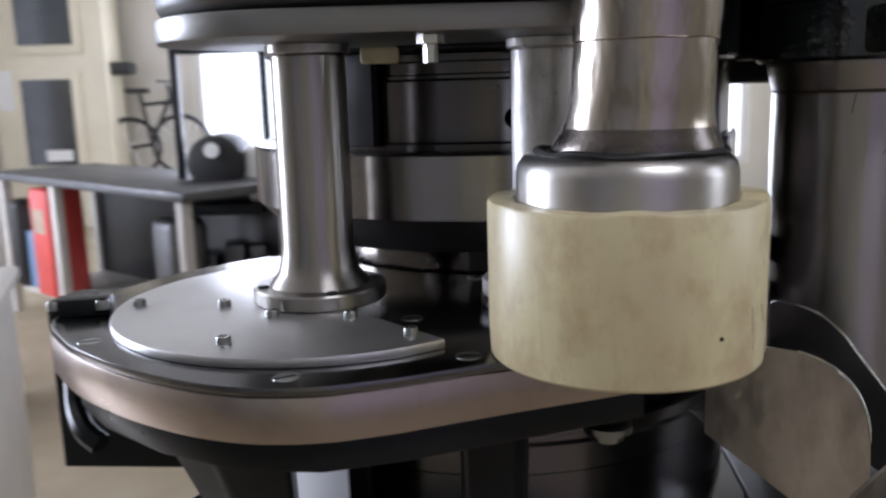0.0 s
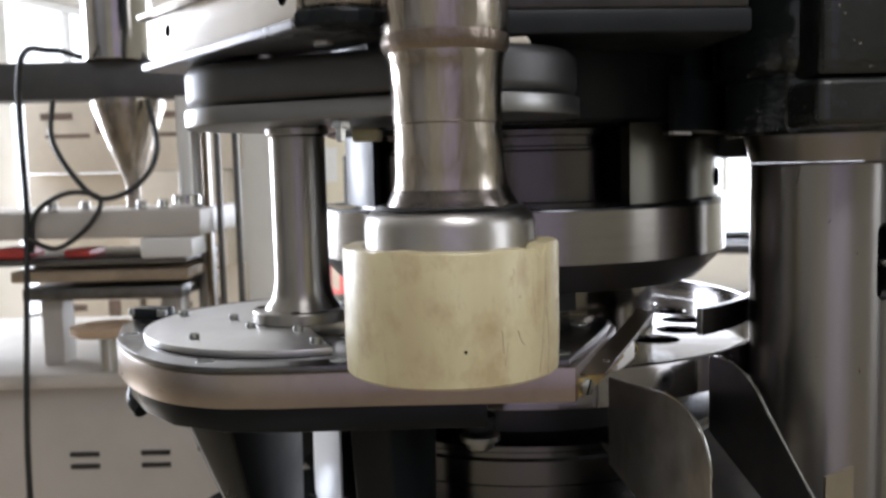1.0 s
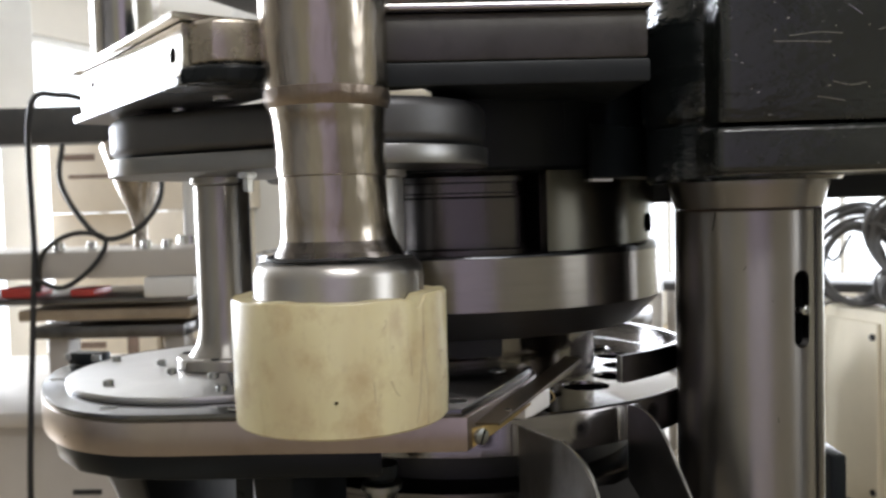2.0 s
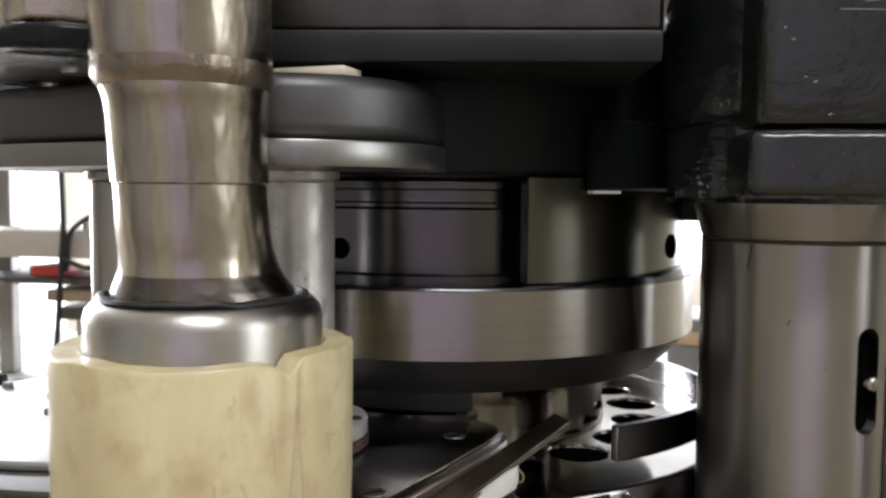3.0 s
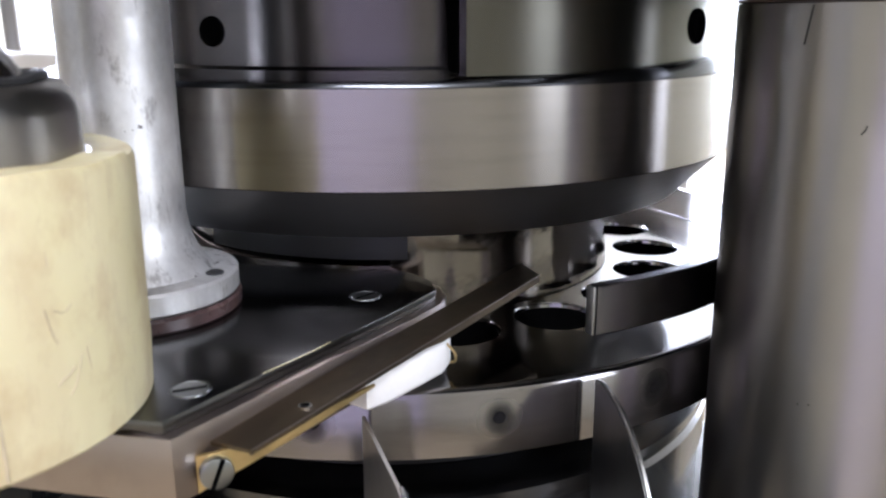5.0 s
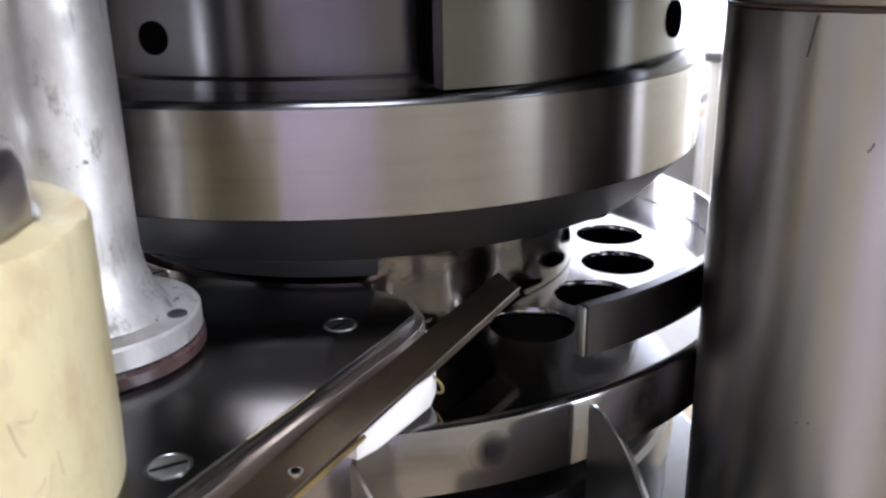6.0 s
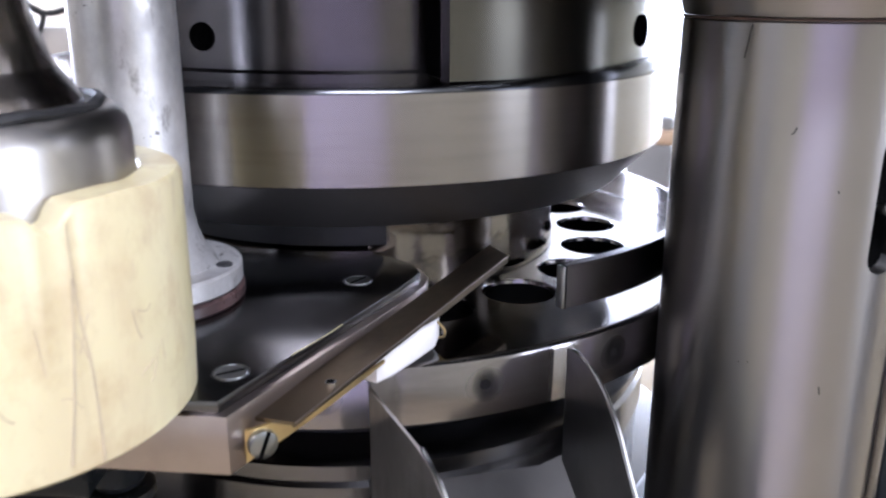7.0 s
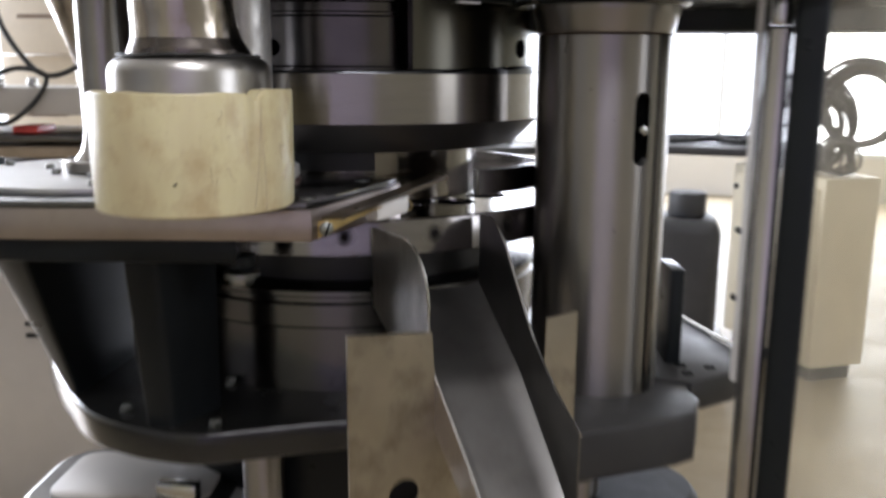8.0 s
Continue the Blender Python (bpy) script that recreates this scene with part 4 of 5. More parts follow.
# added white sheet where the polished drum would mirror bright light
part("drum_glare_sheet", lathe([(0.1842, 0.9105), (0.1860, 0.9105), (0.1860, 1.0325), (0.1842, 1.0325)], C, 40, True, -168, -123), GLARE_WHITE, press, "smooth white sheet that paints the bright reflection on the lower drum")

# raised guard on the rim of the die table
guard = part("rim_guard", lathe([(0.1960, 1.0637), (0.2004, 1.0637), (0.2010, 1.0643), (0.2010, 1.0824), (0.2004, 1.0830), (0.1960, 1.0830)], C, 40, True, -33.6, 6), DARK_TURNED, press, "curved worn steel rim guard")
part("rim_band", lathe([(0.1972, 1.0506), (0.2006, 1.0506), (0.2010, 1.0510), (0.2010, 1.0682), (0.2006, 1.0686), (0.1972, 1.0686)], C, 90, True, 6.2, 150), RIM, guard, "low bright band round the far rim")
part("guard_end", box(polar(C, 0.1985, -33.9, 1.07335), (0.0048, 0.0016, 0.0188), -33.9, 0.0007, 2), LIP, guard, "bright bevelled end of the guard")

# ---------------------------------------------------------------- feed arm with its posts
arm = thing("feeder_assembly", (POST_A[0], POST_A[1], 1.034), "thick ground steel feed arm lying over the turret", "machine part")
inner = circle(C, 0.1245, 40, -54, -160)
back = [(-0.101, 0.646), (-0.126, 0.624), (-0.155, 0.59), (-0.174, 0.545), (-0.183, 0.51), (-0.182, 0.476), (-0.168, 0.452), (-0.142, 0.420), (-0.102, 0.387), (-0.06, 0.3655), (-0.022, 0.362), (0.012, 0.371)]
back = [(p.x, p.y) for p in spline([(x, y, 0) for x, y in back], 5)]
OUTLINE = back + [(0.06, 0.3905), (0.1745, 0.4325), (0.1755, 0.50), (0.176, 0.545), (0.1752, 0.566), (0.1715, 0.5755), (0.163, 0.584), (0.152, 0.5885)] + inner
part("arm_body", prism(OUTLINE, 1.0502, 1.0702, 0.0005, 2), ARMSIDE, arm, "thick milled steel arm body")


SIDE = 1 if sum(a[0] * b[1] - b[0] * a[1] for a, b in zip(OUTLINE, OUTLINE[1:] + OUTLINE[:1])) > 0 else -1


def inset(outline, d):
    """The outline moved inwards by d."""
    n, out = len(outline), []
    for i in range(n):
        a, b, c = Vector(outline[i - 1]), Vector(outline[i]), Vector(outline[(i + 1) % n])
        t = ((b - a).normalized() + (c - b).normalized()).normalized()
        out.append(tuple(b + Vector((-t.y, t.x)) * d))
    return out


part("arm_plate", prism([(x - (0.0028 if x > 0.171 else 0.0), y - (0.006 if y > 0.57 and x > 0.14 else 0.0)) for x, y in inset(OUTLINE, 0.0006 * SIDE)], 1.0704, 1.0746, 0.0004, 2), PLATE, arm, "thin oiled steel top plate")
UNDER = [(-0.10, 0.62), (-0.15, 0.58), (-0.172, 0.53), (-0.176, 0.49), (-0.160, 0.455), (-0.136, 0.424), (-0.098, 0.392), (-0.058, 0.371), (-0.021, 0.368), (0.012, 0.377), (0.06, 0.396), (0.125, 0.421), (0.10, 0.47), (0.0, 0.50), (-0.05, 0.60)]
part("arm_underside", prism(UNDER, 1.034, 1.0498, 0.002), BLACK, arm, "black enamelled underside of the arm")
disc = circle(POST_A, 0.1105, 60, -51, -228)
part("cover_disc", prism(disc, 1.0748, 1.0795, 0.001, 2), DISC, arm, "half-round steel cover disc")


def cap_screw(x, y, z, parent, r=0.0035, h=0.0036):
    return part("cap_screw", lathe([(0, z + h - 0.002), (r * 0.5, z + h - 0.002), (r * 0.55, z + h), (r * 0.9, z + h), (r, z + h - 0.0006), (r, z - 0.0005), (0, z - 0.0005)], (x, y), 20), DULL_SCREW, parent, "small socket cap screw")


def slot_screw(x, y, z, deg, parent, r=0.0058):
    bm = lathe([(0, z + 0.0002), (r * 0.93, z + 0.0002), (r * 0.98, z - 0.0004), (r * 1.06, z + 0.0001), (r * 1.1, z - 0.0005)], (x, y), 28)
    s = part("slotted_screw", bm, DULL_SCREW, parent, "flush slotted steel screw")
    # black bar for the shade in the screw's slot
    part("screw_slot", box((x, y, z + 0.0002), (r * 1.7, 0.0012, 0.0003), deg), HOLE, s)
    return s


for x, y in [(-0.071, 0.411), (-0.137, 0.487), (-0.089, 0.482), (-0.058, 0.457), (-0.017, 0.451), (0.015, 0.418)]:
    cap_screw(x, y, 1.0795, arm)
for x, y, a in [(0.0135, 0.465, 10), (0.0415, 0.398, 5), (-0.036, 0.375, 30), (-0.144, 0.436, 20), (0.1525, 0.547, 80), (0.1618, 0.451, 55), (0.05, 0.560, 70)]:
    slot_screw(x, y, 1.0746, a, arm)


def post(c, foot, r, mat, label):
    z = foot
    prof = [(0, z), (0.0355, z), (0.0365, z + 0.001), (0.0365, z + 0.0075), (0.0358, z + 0.0085), (0.0275, z + 0.0088), (0.0262, z + 0.011), (0.0225, z + 0.016), (r + 0.0012, z + 0.022), (r, z + 0.03),
            (r, 1.2105), (r - 0.0008, 1.2112), (r + 0.002, 1.2118), (r + 0.0025, 1.2125), (r + 0.0025, 1.2165), (0, 1.2168)]
    p = part("support_post", lathe(prof, c, 64), mat, arm, label)
    for a in (20, 110, 200, 290):
        q = polar(c, 0.0312, a, 0)
        part("flange_screw", lathe([(0, z + 0.0075), (0.0032, z + 0.0078), (0.0033, z + 0.0092), (0.0022, z + 0.0098), (0, z + 0.0098)], (q.x, q.y), 14), DARK, p)
    return p


post(POST_A, 1.0797, 0.0197, POSTSTEEL, "round steel support post with a flanged foot")
post(POST_B, 1.0806, 0.0191, ALU, "worn aluminium support post with a flanged foot")
part("foot_gasket", lathe(ring_profile(0.015, 0.0372, 1.0748, 1.0804, 0.001), POST_B, 64), GASKET, arm, "red-brown stained gasket ring")


def stadium(a, b, r, n=28):
    d = math.degrees(math.atan2(b[1] - a[1], b[0] - a[0]))
    return circle(b, r, n, d - 90, d + 90) + circle(a, r, n, d + 90, d + 270)


part("upper_arm_lip", prism(stadium(POST_A, POST_B, 0.0762), 1.2170, 1.2288, 0.001), LIP, arm, "bright machined lip of the upper arm")
part("upper_arm", prism(stadium(POST_A, POST_B, 0.0748), 1.2290, 1.2575, 0.007, 5), BLASTED, arm, "matt grey bead-blasted upper arm")
for x, y in [(0.0277, 0.4364)]:
    part("hanging_bolt", lathe([(0, 1.2165), (0.0065, 1.2165), (0.0065, 1.2125), (0.0035, 1.212), (0.0032, 1.204), (0, 1.2035)], (x, y), 6), SCREW, arm, "bright bolt under the upper arm", 20)
part("cover_plate", box((0.121, 0.462, 1.26), (0.042, 0.018, 0.0042), 8, 0.0008), BEIGE_PAINT, arm, "small beige cover plate")
part("nylon_bar", box((-0.004, 0.54, 1.2120), (0.022, 0.010, 0.0096), 0, 0.002), CREAM, arm, "short cream nylon bar under the upper arm")
part("clamp_block", box((-0.170, 0.492, 1.0795), (0.030, 0.014, 0.0095), 6, 0.0015), BLACK, arm, "small black clamp block")
for x in (-0.184, -0.157):
    cap_screw(x, 0.486, 1.079, arm, 0.0036, 0.0045)
part("clamp_lever", cable([(-0.176, 0.486, 1.05), (-0.170, 0.47, 1.03), (-0.160, 0.455, 1.021), (-0.150, 0.45, 1.015)], 0.006, 10), BLACK, arm, "black clamp lever with a knob")


def scraper():
    """An angle strip: a dull flat flange on top, a bright brass flange in front, held by one large screw."""
    inner_edge = [Vector((0.1738, 0.4455, 1.0640)).lerp(Vector((0.1822, 0.6215, 1.0742)), k / 16) for k in range(17)]
    outer_edge = [Vector((0.1885, 0.4475, 1.0645)).lerp(Vector((0.1962, 0.6100, 1.0738)), k / 16) for k in range(17)]
    rows = [[a.lerp(b, k / 3) for k in range(4)] for a, b in zip(inner_edge, outer_edge)]
    blade = part("scraper_blade", sheet(rows, 0.0012), BRONZE, arm, "dull brass scraper blade with dark grease stains")
    low = [0.0016] * 9 + [0.0030] * 8
    rows = [[b + Vector((0.0003, -0.0003, -0.0004)), b + Vector((0.0003, -0.0003, -h / 2)), b + Vector((0.0003, -0.0003, -h))] for b, h in zip(outer_edge, low)]
    part("front_flange", sheet(rows, 0.0010), BRONZE, blade, "thin turned-down front edge")
    part("bare_edge", cable([b + Vector((0.0006, -0.0004, 0.0002)) for b in outer_edge[::4]], 0.00025, 6, 4), ARMSIDE, blade, "thin bright worn edge")
    a, m, b = Vector((0.1748, 0.4400, 0)), Vector((0.1862, 0.4478, 0)), Vector((0.1916, 0.5000, 0))

    def bend(f):
        return a * (1 - f) ** 2 + m * 2 * f * (1 - f) + b * f * f
    rows = []
    for k in range(25):
        f = k / 24
        top, foot = 1.0620 + 0.0026 * f, 1.0506 + 0.0132 * f ** 0.9
        rows.append([bend(f) + Vector((0, 0, foot + (top - foot) * q)) for q in (0, 0.5, 1)])
    part("end_lug", sheet(rows, 0.0012), BRASS, blade, "bright brass tab that bends under the blade")
    d = bend(0.26) - bend(0.12)
    n = Vector((d.y, -d.x, 0)).normalized()
    p = bend(0.16) + Vector((0, 0, 1.0570))
    s = part("lug_screw", rod(p - n * 0.001, p + n * 0.0026, 0.0048, 24, bev=0.0007), DULL_SCREW, blade, "large slotted screw")
    part("screw_slot", box(p + n * 0.00256, (0.0006, 0.0092, 0.0013), m=n.to_track_quat("X", "Z").to_matrix().to_4x4() @ Matrix.Rotation(radians(68), 4, "X")), HOLE, s)
    q = inner_edge[2].lerp(outer_edge[2], 0.70) + Vector((0.0, 0.006, 0.0004))
    part("rivet", rod(q - Vector((0, 0, 0.001)), q + Vector((0, 0, 0.0004)), 0.0021, 16), SCREW, blade, "bright ring of a hollow rivet")
    part("rivet_bore", rod(q, q + Vector((0, 0, 0.0006)), 0.0014, 14), HOLE, blade)
    part("wedge_block", prism([(0.1780, 0.502), (0.1872, 0.5012), (0.1898, 0.510), (0.1915, 0.528), (0.1922, 0.5405), (0.1895, 0.5495), (0.1850, 0.5545), (0.1780, 0.556)], 1.0530, 1.0660, 0.0022, 3), WHITE_PLASTIC, arm, "white nylon wedge with brown grease marks")
    part("wire_tie", cable([(0.1900, 0.545, 1.064), (0.1935, 0.546, 1.060), (0.1925, 0.548, 1.056), (0.1890, 0.550, 1.054)], 0.0005, 6), BRASS, arm, "thin wire tie")


scraper()
part("loose_thread", cable([(0.1722, 0.47, 1.0750), (0.1735, 0.49, 1.0752), (0.1738, 0.500, 1.0756)], 0.00014, 6), CREAM, arm, "stray pale thread")


# ---------------------------------------------------------------- feed hopper
def axis(z):
    """The hopper's axis leans a little."""
    pts = [(1.0, 0.1145, 0.3995), (1.164, 0.1145, 0.3995), (1.19, 0.1155, 0.3930), (1.25, 0.117, 0.3865), (1.6, 0.130, 0.352)]
    for a, b in zip(pts, pts[1:]):
        if z <= b[0]:
            k = max(0.0, (z - a[0]) / (b[0] - a[0]))
            return a[1] + (b[1] - a[1]) * k, a[2] + (b[2] - a[2]) * k
    return pts[-1][1:]


hopper = thing("feed_hopper", (0.111, 0.4034, 1.0745), "polished steel feed pipe in a cream nylon socket", "hopper")
bm = lathe([(0.0475, 1.0748), (0.0580, 1.0748), (0.0592, 1.076), (0.0598, 1.09), (0.0600, 1.1425), (0.0592, 1.1440), (0.0490, 1.1440), (0.0475, 1.1425)], (0.111, 0.4034), 160, True)
for v in bm.verts:
    a = math.degrees(math.atan2(v.co.y - 0.4034, v.co.x - 0.111))
    if v.co.z > 1.14:
        d = abs(a + 17.5)
        v.co.z -= 0.0048 * max(0.0, 1 - d / 5.5)
        v.co.z += 0.0012 * noise.noise(Vector((a * 0.05, 1.7, 0))) + (0.0012 if -15 < a < 40 else 0)
socket = part("socket", bm, CREAM, hopper, "cream nylon socket with grey scuff marks and a chipped rim")
part("dark_speck", lathe([(0, 0.0), (0.0009, 0.0002), (0.0007, 0.0007), (0, 0.0008)], (0, 0), 8), HOLE, socket)
speck = bpy.data.objects["dark_speck"]
for v in speck.data.vertices:
    n = Vector((0.027, -0.0544, 0)).normalized()
    v.co = Vector((0.1382, 0.3494, 1.0945)) + Vector((-n.y, n.x, 0)) * v.co.x + Vector((0, 0, 1)) * v.co.y + n * (v.co.z - 0.0006)
for pts in [((-14.2, 1.1411), (-14.1, 1.1275), (-13.7, 1.1165), (-12.4, 1.106), (-11.8, 1.0858), (-11.8, 1.0765)), ((-14.5, 1.1276), (-15.7, 1.113), (-17.7, 1.095), (-20.0, 1.0787))]:
    part("rub_mark", cable([polar((0.111, 0.4034), 0.05968 if z > 1.09 else 0.05955, a, z) for a, z in pts], 0.0004, 6, 6), SMUDGE, socket, "grey-brown rubbed line")
rng = random.Random(21)
for k in range(16):
    a, z = rng.uniform(-45, 15), rng.uniform(1.082, 1.136)
    da, dz = rng.uniform(-5, 5), rng.uniform(-0.009, 0.009)
    part("rub_mark", cable([polar((0.111, 0.4034), 0.0599 if z > 1.09 else 0.05975, a + da * f, z + dz * f + 0.002 * math.sin(3 * f + k)) for f in (0, 0.35, 0.7, 1)], 0.00012 + 0.00016 * rng.random(), 5, 3), SMUDGE, socket, "short grey-brown scuff")
part("steel_collar", lathe([(0.044, 1.078), (0.0474, 1.078), (0.0474, 1.155), (0.0462, 1.1595), (0.0435, 1.1625), (0.040, 1.1637), (0.030, 1.1640)], (0.111, 0.4034), 96), COLLAR, hopper, "polished steel collar")
bm = lathe([(0.0385, 1.1632), (0.0410, 1.1634), (0.0416, 1.1643), (0.0410, 1.1652), (0.039, 1.1656)], (0.1125, 0.4015), 96, True)
for v in bm.verts:
    v.co.z += 0.0012 * noise.noise(v.co * 90)
part("seal_bead", bm, RUBBER, hopper, "black sealing bead")
part("neck_foot", lathe([(0.0362, 1.1635), (0.0358, 1.1660), (0.0345, 1.1690), (0.0325, 1.1725), (0.0318, 1.1742)], axis, 96), TARNISH, hopper, "tarnished foot of the neck")
part("neck", lathe([(0.0318, 1.1742), (0.0309, 1.177), (0.0299, 1.183), (0.0294, 1.190), (0.0291, 1.20), (0.0289, 1.2085), (0.0282, 1.2089)], axis, 96), PIPE, hopper, "flared polished steel neck")
bm = lathe([(0.0284, 1.2086), (0.0294, 1.2092), (0.0296, 1.215), (0.0298, 1.232), (0.0303, 1.240), (0.0316, 1.2450), (0.0314, 1.2460)], axis, 96)
for v in bm.verts:
    n = noise.noise(v.co * 28) * 0.0008
    cx, cy = axis(v.co.z)
    d = Vector((v.co.x - cx, v.co.y - cy, 0)).normalized()
    v.co += d * n
part("pipe_joint", bm, PIPE, hopper, "dented polished pipe section")
bm = lathe([(0.0318, 1.2445), (0.0326, 1.2460), (0.0335, 1.2480), (0.0338, 1.2505), (0.0336, 1.2540)], axis, 160)
for v in bm.verts:
    cx, cy = axis(v.co.z)
    d = Vector((v.co.x - cx, v.co.y - cy, 0)).normalized()
    a = math.atan2(v.co.y - cy, v.co.x - cx)
    v.co += d * (0.00010 * math.sin(a * 60 + 5 * noise.noise(v.co * 40)) + 0.0005 * noise.noise(v.co * 190))
part("weld_seam", bm, WELD, hopper, "rough brown weld seam")
part("upper_pipe", lathe([(0.0332, 1.2535), (0.0336, 1.258), (0.0338, 1.30), (0.0342, 1.60), (0.0325, 1.60), (0.032, 1.26)], axis, 96), PIPE, hopper, "polished steel feed pipe")


# ---------------------------------------------------------------- slide gate box above the arm
def slide_gate():
    g = thing("slide_gate", (-0.02, 0.42, 1.2575), "bare aluminium slide gate box bolted over the upper arm", "machine part")
    p0 = Vector((0.046, 0.3565, 0))
    u = Vector((-0.866, 0.5, 0))
    v = Vector((0.5, 0.866, 0))

    def quad(a0, a1, b0, b1):
        return [tuple((p0 + u * a + v * b).xy) for a, b in ((a0, b0), (a0, b1), (a1, b1), (a1, b0))]
    body = part("gate_body", prism(quad(0, 0.205, 0, 0.055), 1.2655, 1.2945, 0.002), GATE, g, "scuffed aluminium gate body")
    part("gate_flange", prism(quad(-0.001, 0.214, -0.004, 0.060), 1.2592, 1.2652, 0.0015), SLATE, g, "thick dark grey scuffed lower flange")
    part("gate_top", prism(quad(-0.002, 0.214, -0.006, 0.060), 1.2948, 1.299, 0.001), GATE, g, "thin top flange")
    # black plugs paint the shade of the two holes
    for q in ((-0.104, 0.4445, 1.2835), (0.034, 0.3645, 1.2785)):
        q = Vector(q)
        q -= v * ((q - p0).dot(v))
        part("drilled_hole", rod(q + v * 0.003, q - v * 0.0003, 0.0044, 18), HOLE, body)
    part("gate_end", prism([tuple((p0 + u * a + v * b).xy) for a, b in ((-0.001, 0.004), (-0.018, 0.010), (-0.024, 0.022), (-0.024, 0.055), (-0.001, 0.055))], 1.2700, 1.2945, 0.003, 3), ENDCAP, g, "rounded end of the gate, beige stains and reflections put into its colour")
    part("gate_seal", prism([tuple((p0 + u * a + v * b).xy) for a, b in ((-0.001, -0.002), (-0.018, 0.006), (-0.028, 0.020), (-0.028, 0.058), (-0.002, 0.058))], 1.2592, 1.2698, 0.003, 3), BLACK, g, "thick black rubber seal")
    for a in (0.03, 0.1, 0.17):
        q = p0 + u * a + v * 0.035
        part("spacer", rod((q.x, q.y, 1.2572), (q.x, q.y, 1.2594), 0.006, 16), SCREW, g, "short spacer")
    return g


slide_gate()


# ---------------------------------------------------------------- discharge chute
def chute():
    c = thing("discharge_chute", (0.27, 0.47, 0.80), "bent sheet steel discharge chute under the turret rim", "chute")
    d = Vector((0.639, -0.769, 0)).normalized()
    b = Vector((-d.y, d.x, 0))
    o = Vector((0.181, 0.508, 0))

    def at(s, w, z):
        p = o + d * s + b * w
        return Vector((p.x, p.y, z))

    def along(points, s):
        for (s0, z0), (s1, z1) in zip(points, points[1:]):
            if s <= s1:
                return z0 + (z1 - z0) * max(0.0, min(1.0, (s - s0) / (s1 - s0)))
        return points[-1][1]
    floor_line = [(-0.03, 1.006), (-0.01, 0.995), (0.07, 0.953), (0.136, 0.9015), (0.165, 0.878)]
    right = [(-0.010, 1.0505), (-0.006, 1.0518), (0.002, 1.0525), (0.014, 1.0512), (0.024, 1.048), (0.031, 1.0440), (0.039, 1.038), (0.0506, 1.025), (0.09, 0.9845), (0.125, 0.9615), (0.1595, 0.946)]
    steps = [-0.010 + 0.1695 * i / 60 for i in range(61)]
    rows = [[at(s, 0.085 + 0.006 * max(0, s), along(floor_line, s) + (along(right, s) - along(floor_line, s)) * k / 4) for k in range(5)] for s in steps]
    part("side_wall", sheet(rows, 0.0012), SHEET, c, "grey sheet steel side wall")
    left = [(0.0, 1.0475), (0.05, 1.0485), (0.062, 1.046), (0.072, 1.041), (0.080, 1.033), (0.0855, 1.022), (0.088, 1.008), (0.0881, 0.977), (0.137, 0.930), (0.160, 0.905)]
    steps = [0.0 + 0.16 * i / 80 for i in range(81)]
    rows = [[at(s, 0.16 * s, along(floor_line, s) + (along(left, s) - along(floor_line, s)) * k / 4) for k in range(5)] for s in steps]
    part("side_wall", sheet(rows, 0.0012), LIT_SHEET, c, "scratched sheet steel side wall with a rounded corner, lightened for its reflections")
    rows = []
    for i in range(31):
        s = -0.012 + 0.172 * i / 30
        a, e = 0.16 * max(s, 0), 0.085 + 0.006 * max(0, s)
        z = along(floor_line, s)
        row = []
        for k in range(9):
            f = k / 8
            lift = 0.004 * max(0.0, 1 - min(f, 1 - f) / 0.14) ** 2
            row.append(at(s, a + (e - a) * f, z + lift))
        rows.append(row)
    part("chute_floor", sheet(rows, 0.0012), SHEET, c, "dull sheet steel chute floor")
    # bright wires that paint the highlights along the edges of the cut sheet
    part("edge_glint", cable([at(s, 0.085 + 0.006 * max(0, s), z) for s, z in right], 0.0008, 6, 4), SCREW, c, "bright wire that paints the highlight on the sheet edge")
    part("edge_glint", cable([at(s, 0.16 * s, z) for s, z in left[1:]], 0.0008, 6, 4), SCREW, c, "bright wire that paints the highlight on the sheet edge")
    part("edge_glint", rod(at(-0.0105, 0.085, 0.997), at(-0.0105, 0.085, 1.0505), 0.0010, 8), SCREW, c, "bright wire that paints the highlight on the sheet edge")
    # the upright plate that carries it
    e0, e1 = at(0.106, -0.043, 0), at(0.083, 0.120, 0)
    u = (e1 - e0).normalized()
    w = (e1 - e0).length
    pts = [(0, 0.78), (w, 0.78), (w, 0.9985), (0.140, 0.996), (0.138, 0.93), (0.060, 0.93), (0.056, 0.998), (0, 1.0025)]
    bm = bmesh.new()
    n = Vector((-u.y, u.x, 0))
    face = bm.faces.new([bm.verts.new(e0 + u * x + Vector((0, 0, z)) - n * 0.001) for x, z in pts])
    out = bmesh.ops.extrude_face_region(bm, geom=[face])
    bmesh.ops.translate(bm, vec=n * 0.002, verts=[q for q in out["geom"] if isinstance(q, bmesh.types.BMVert)])
    plate = part("mounting_plate", bm, MOUNT, c, "stained sheet steel mounting plate with a round hole")
    h = e0 + u * 0.0365 + Vector((0, 0, 0.893))
    cut(plate, rod(h - n * 0.02, h + n * 0.02, 0.0105, 32))
    return c


chute()

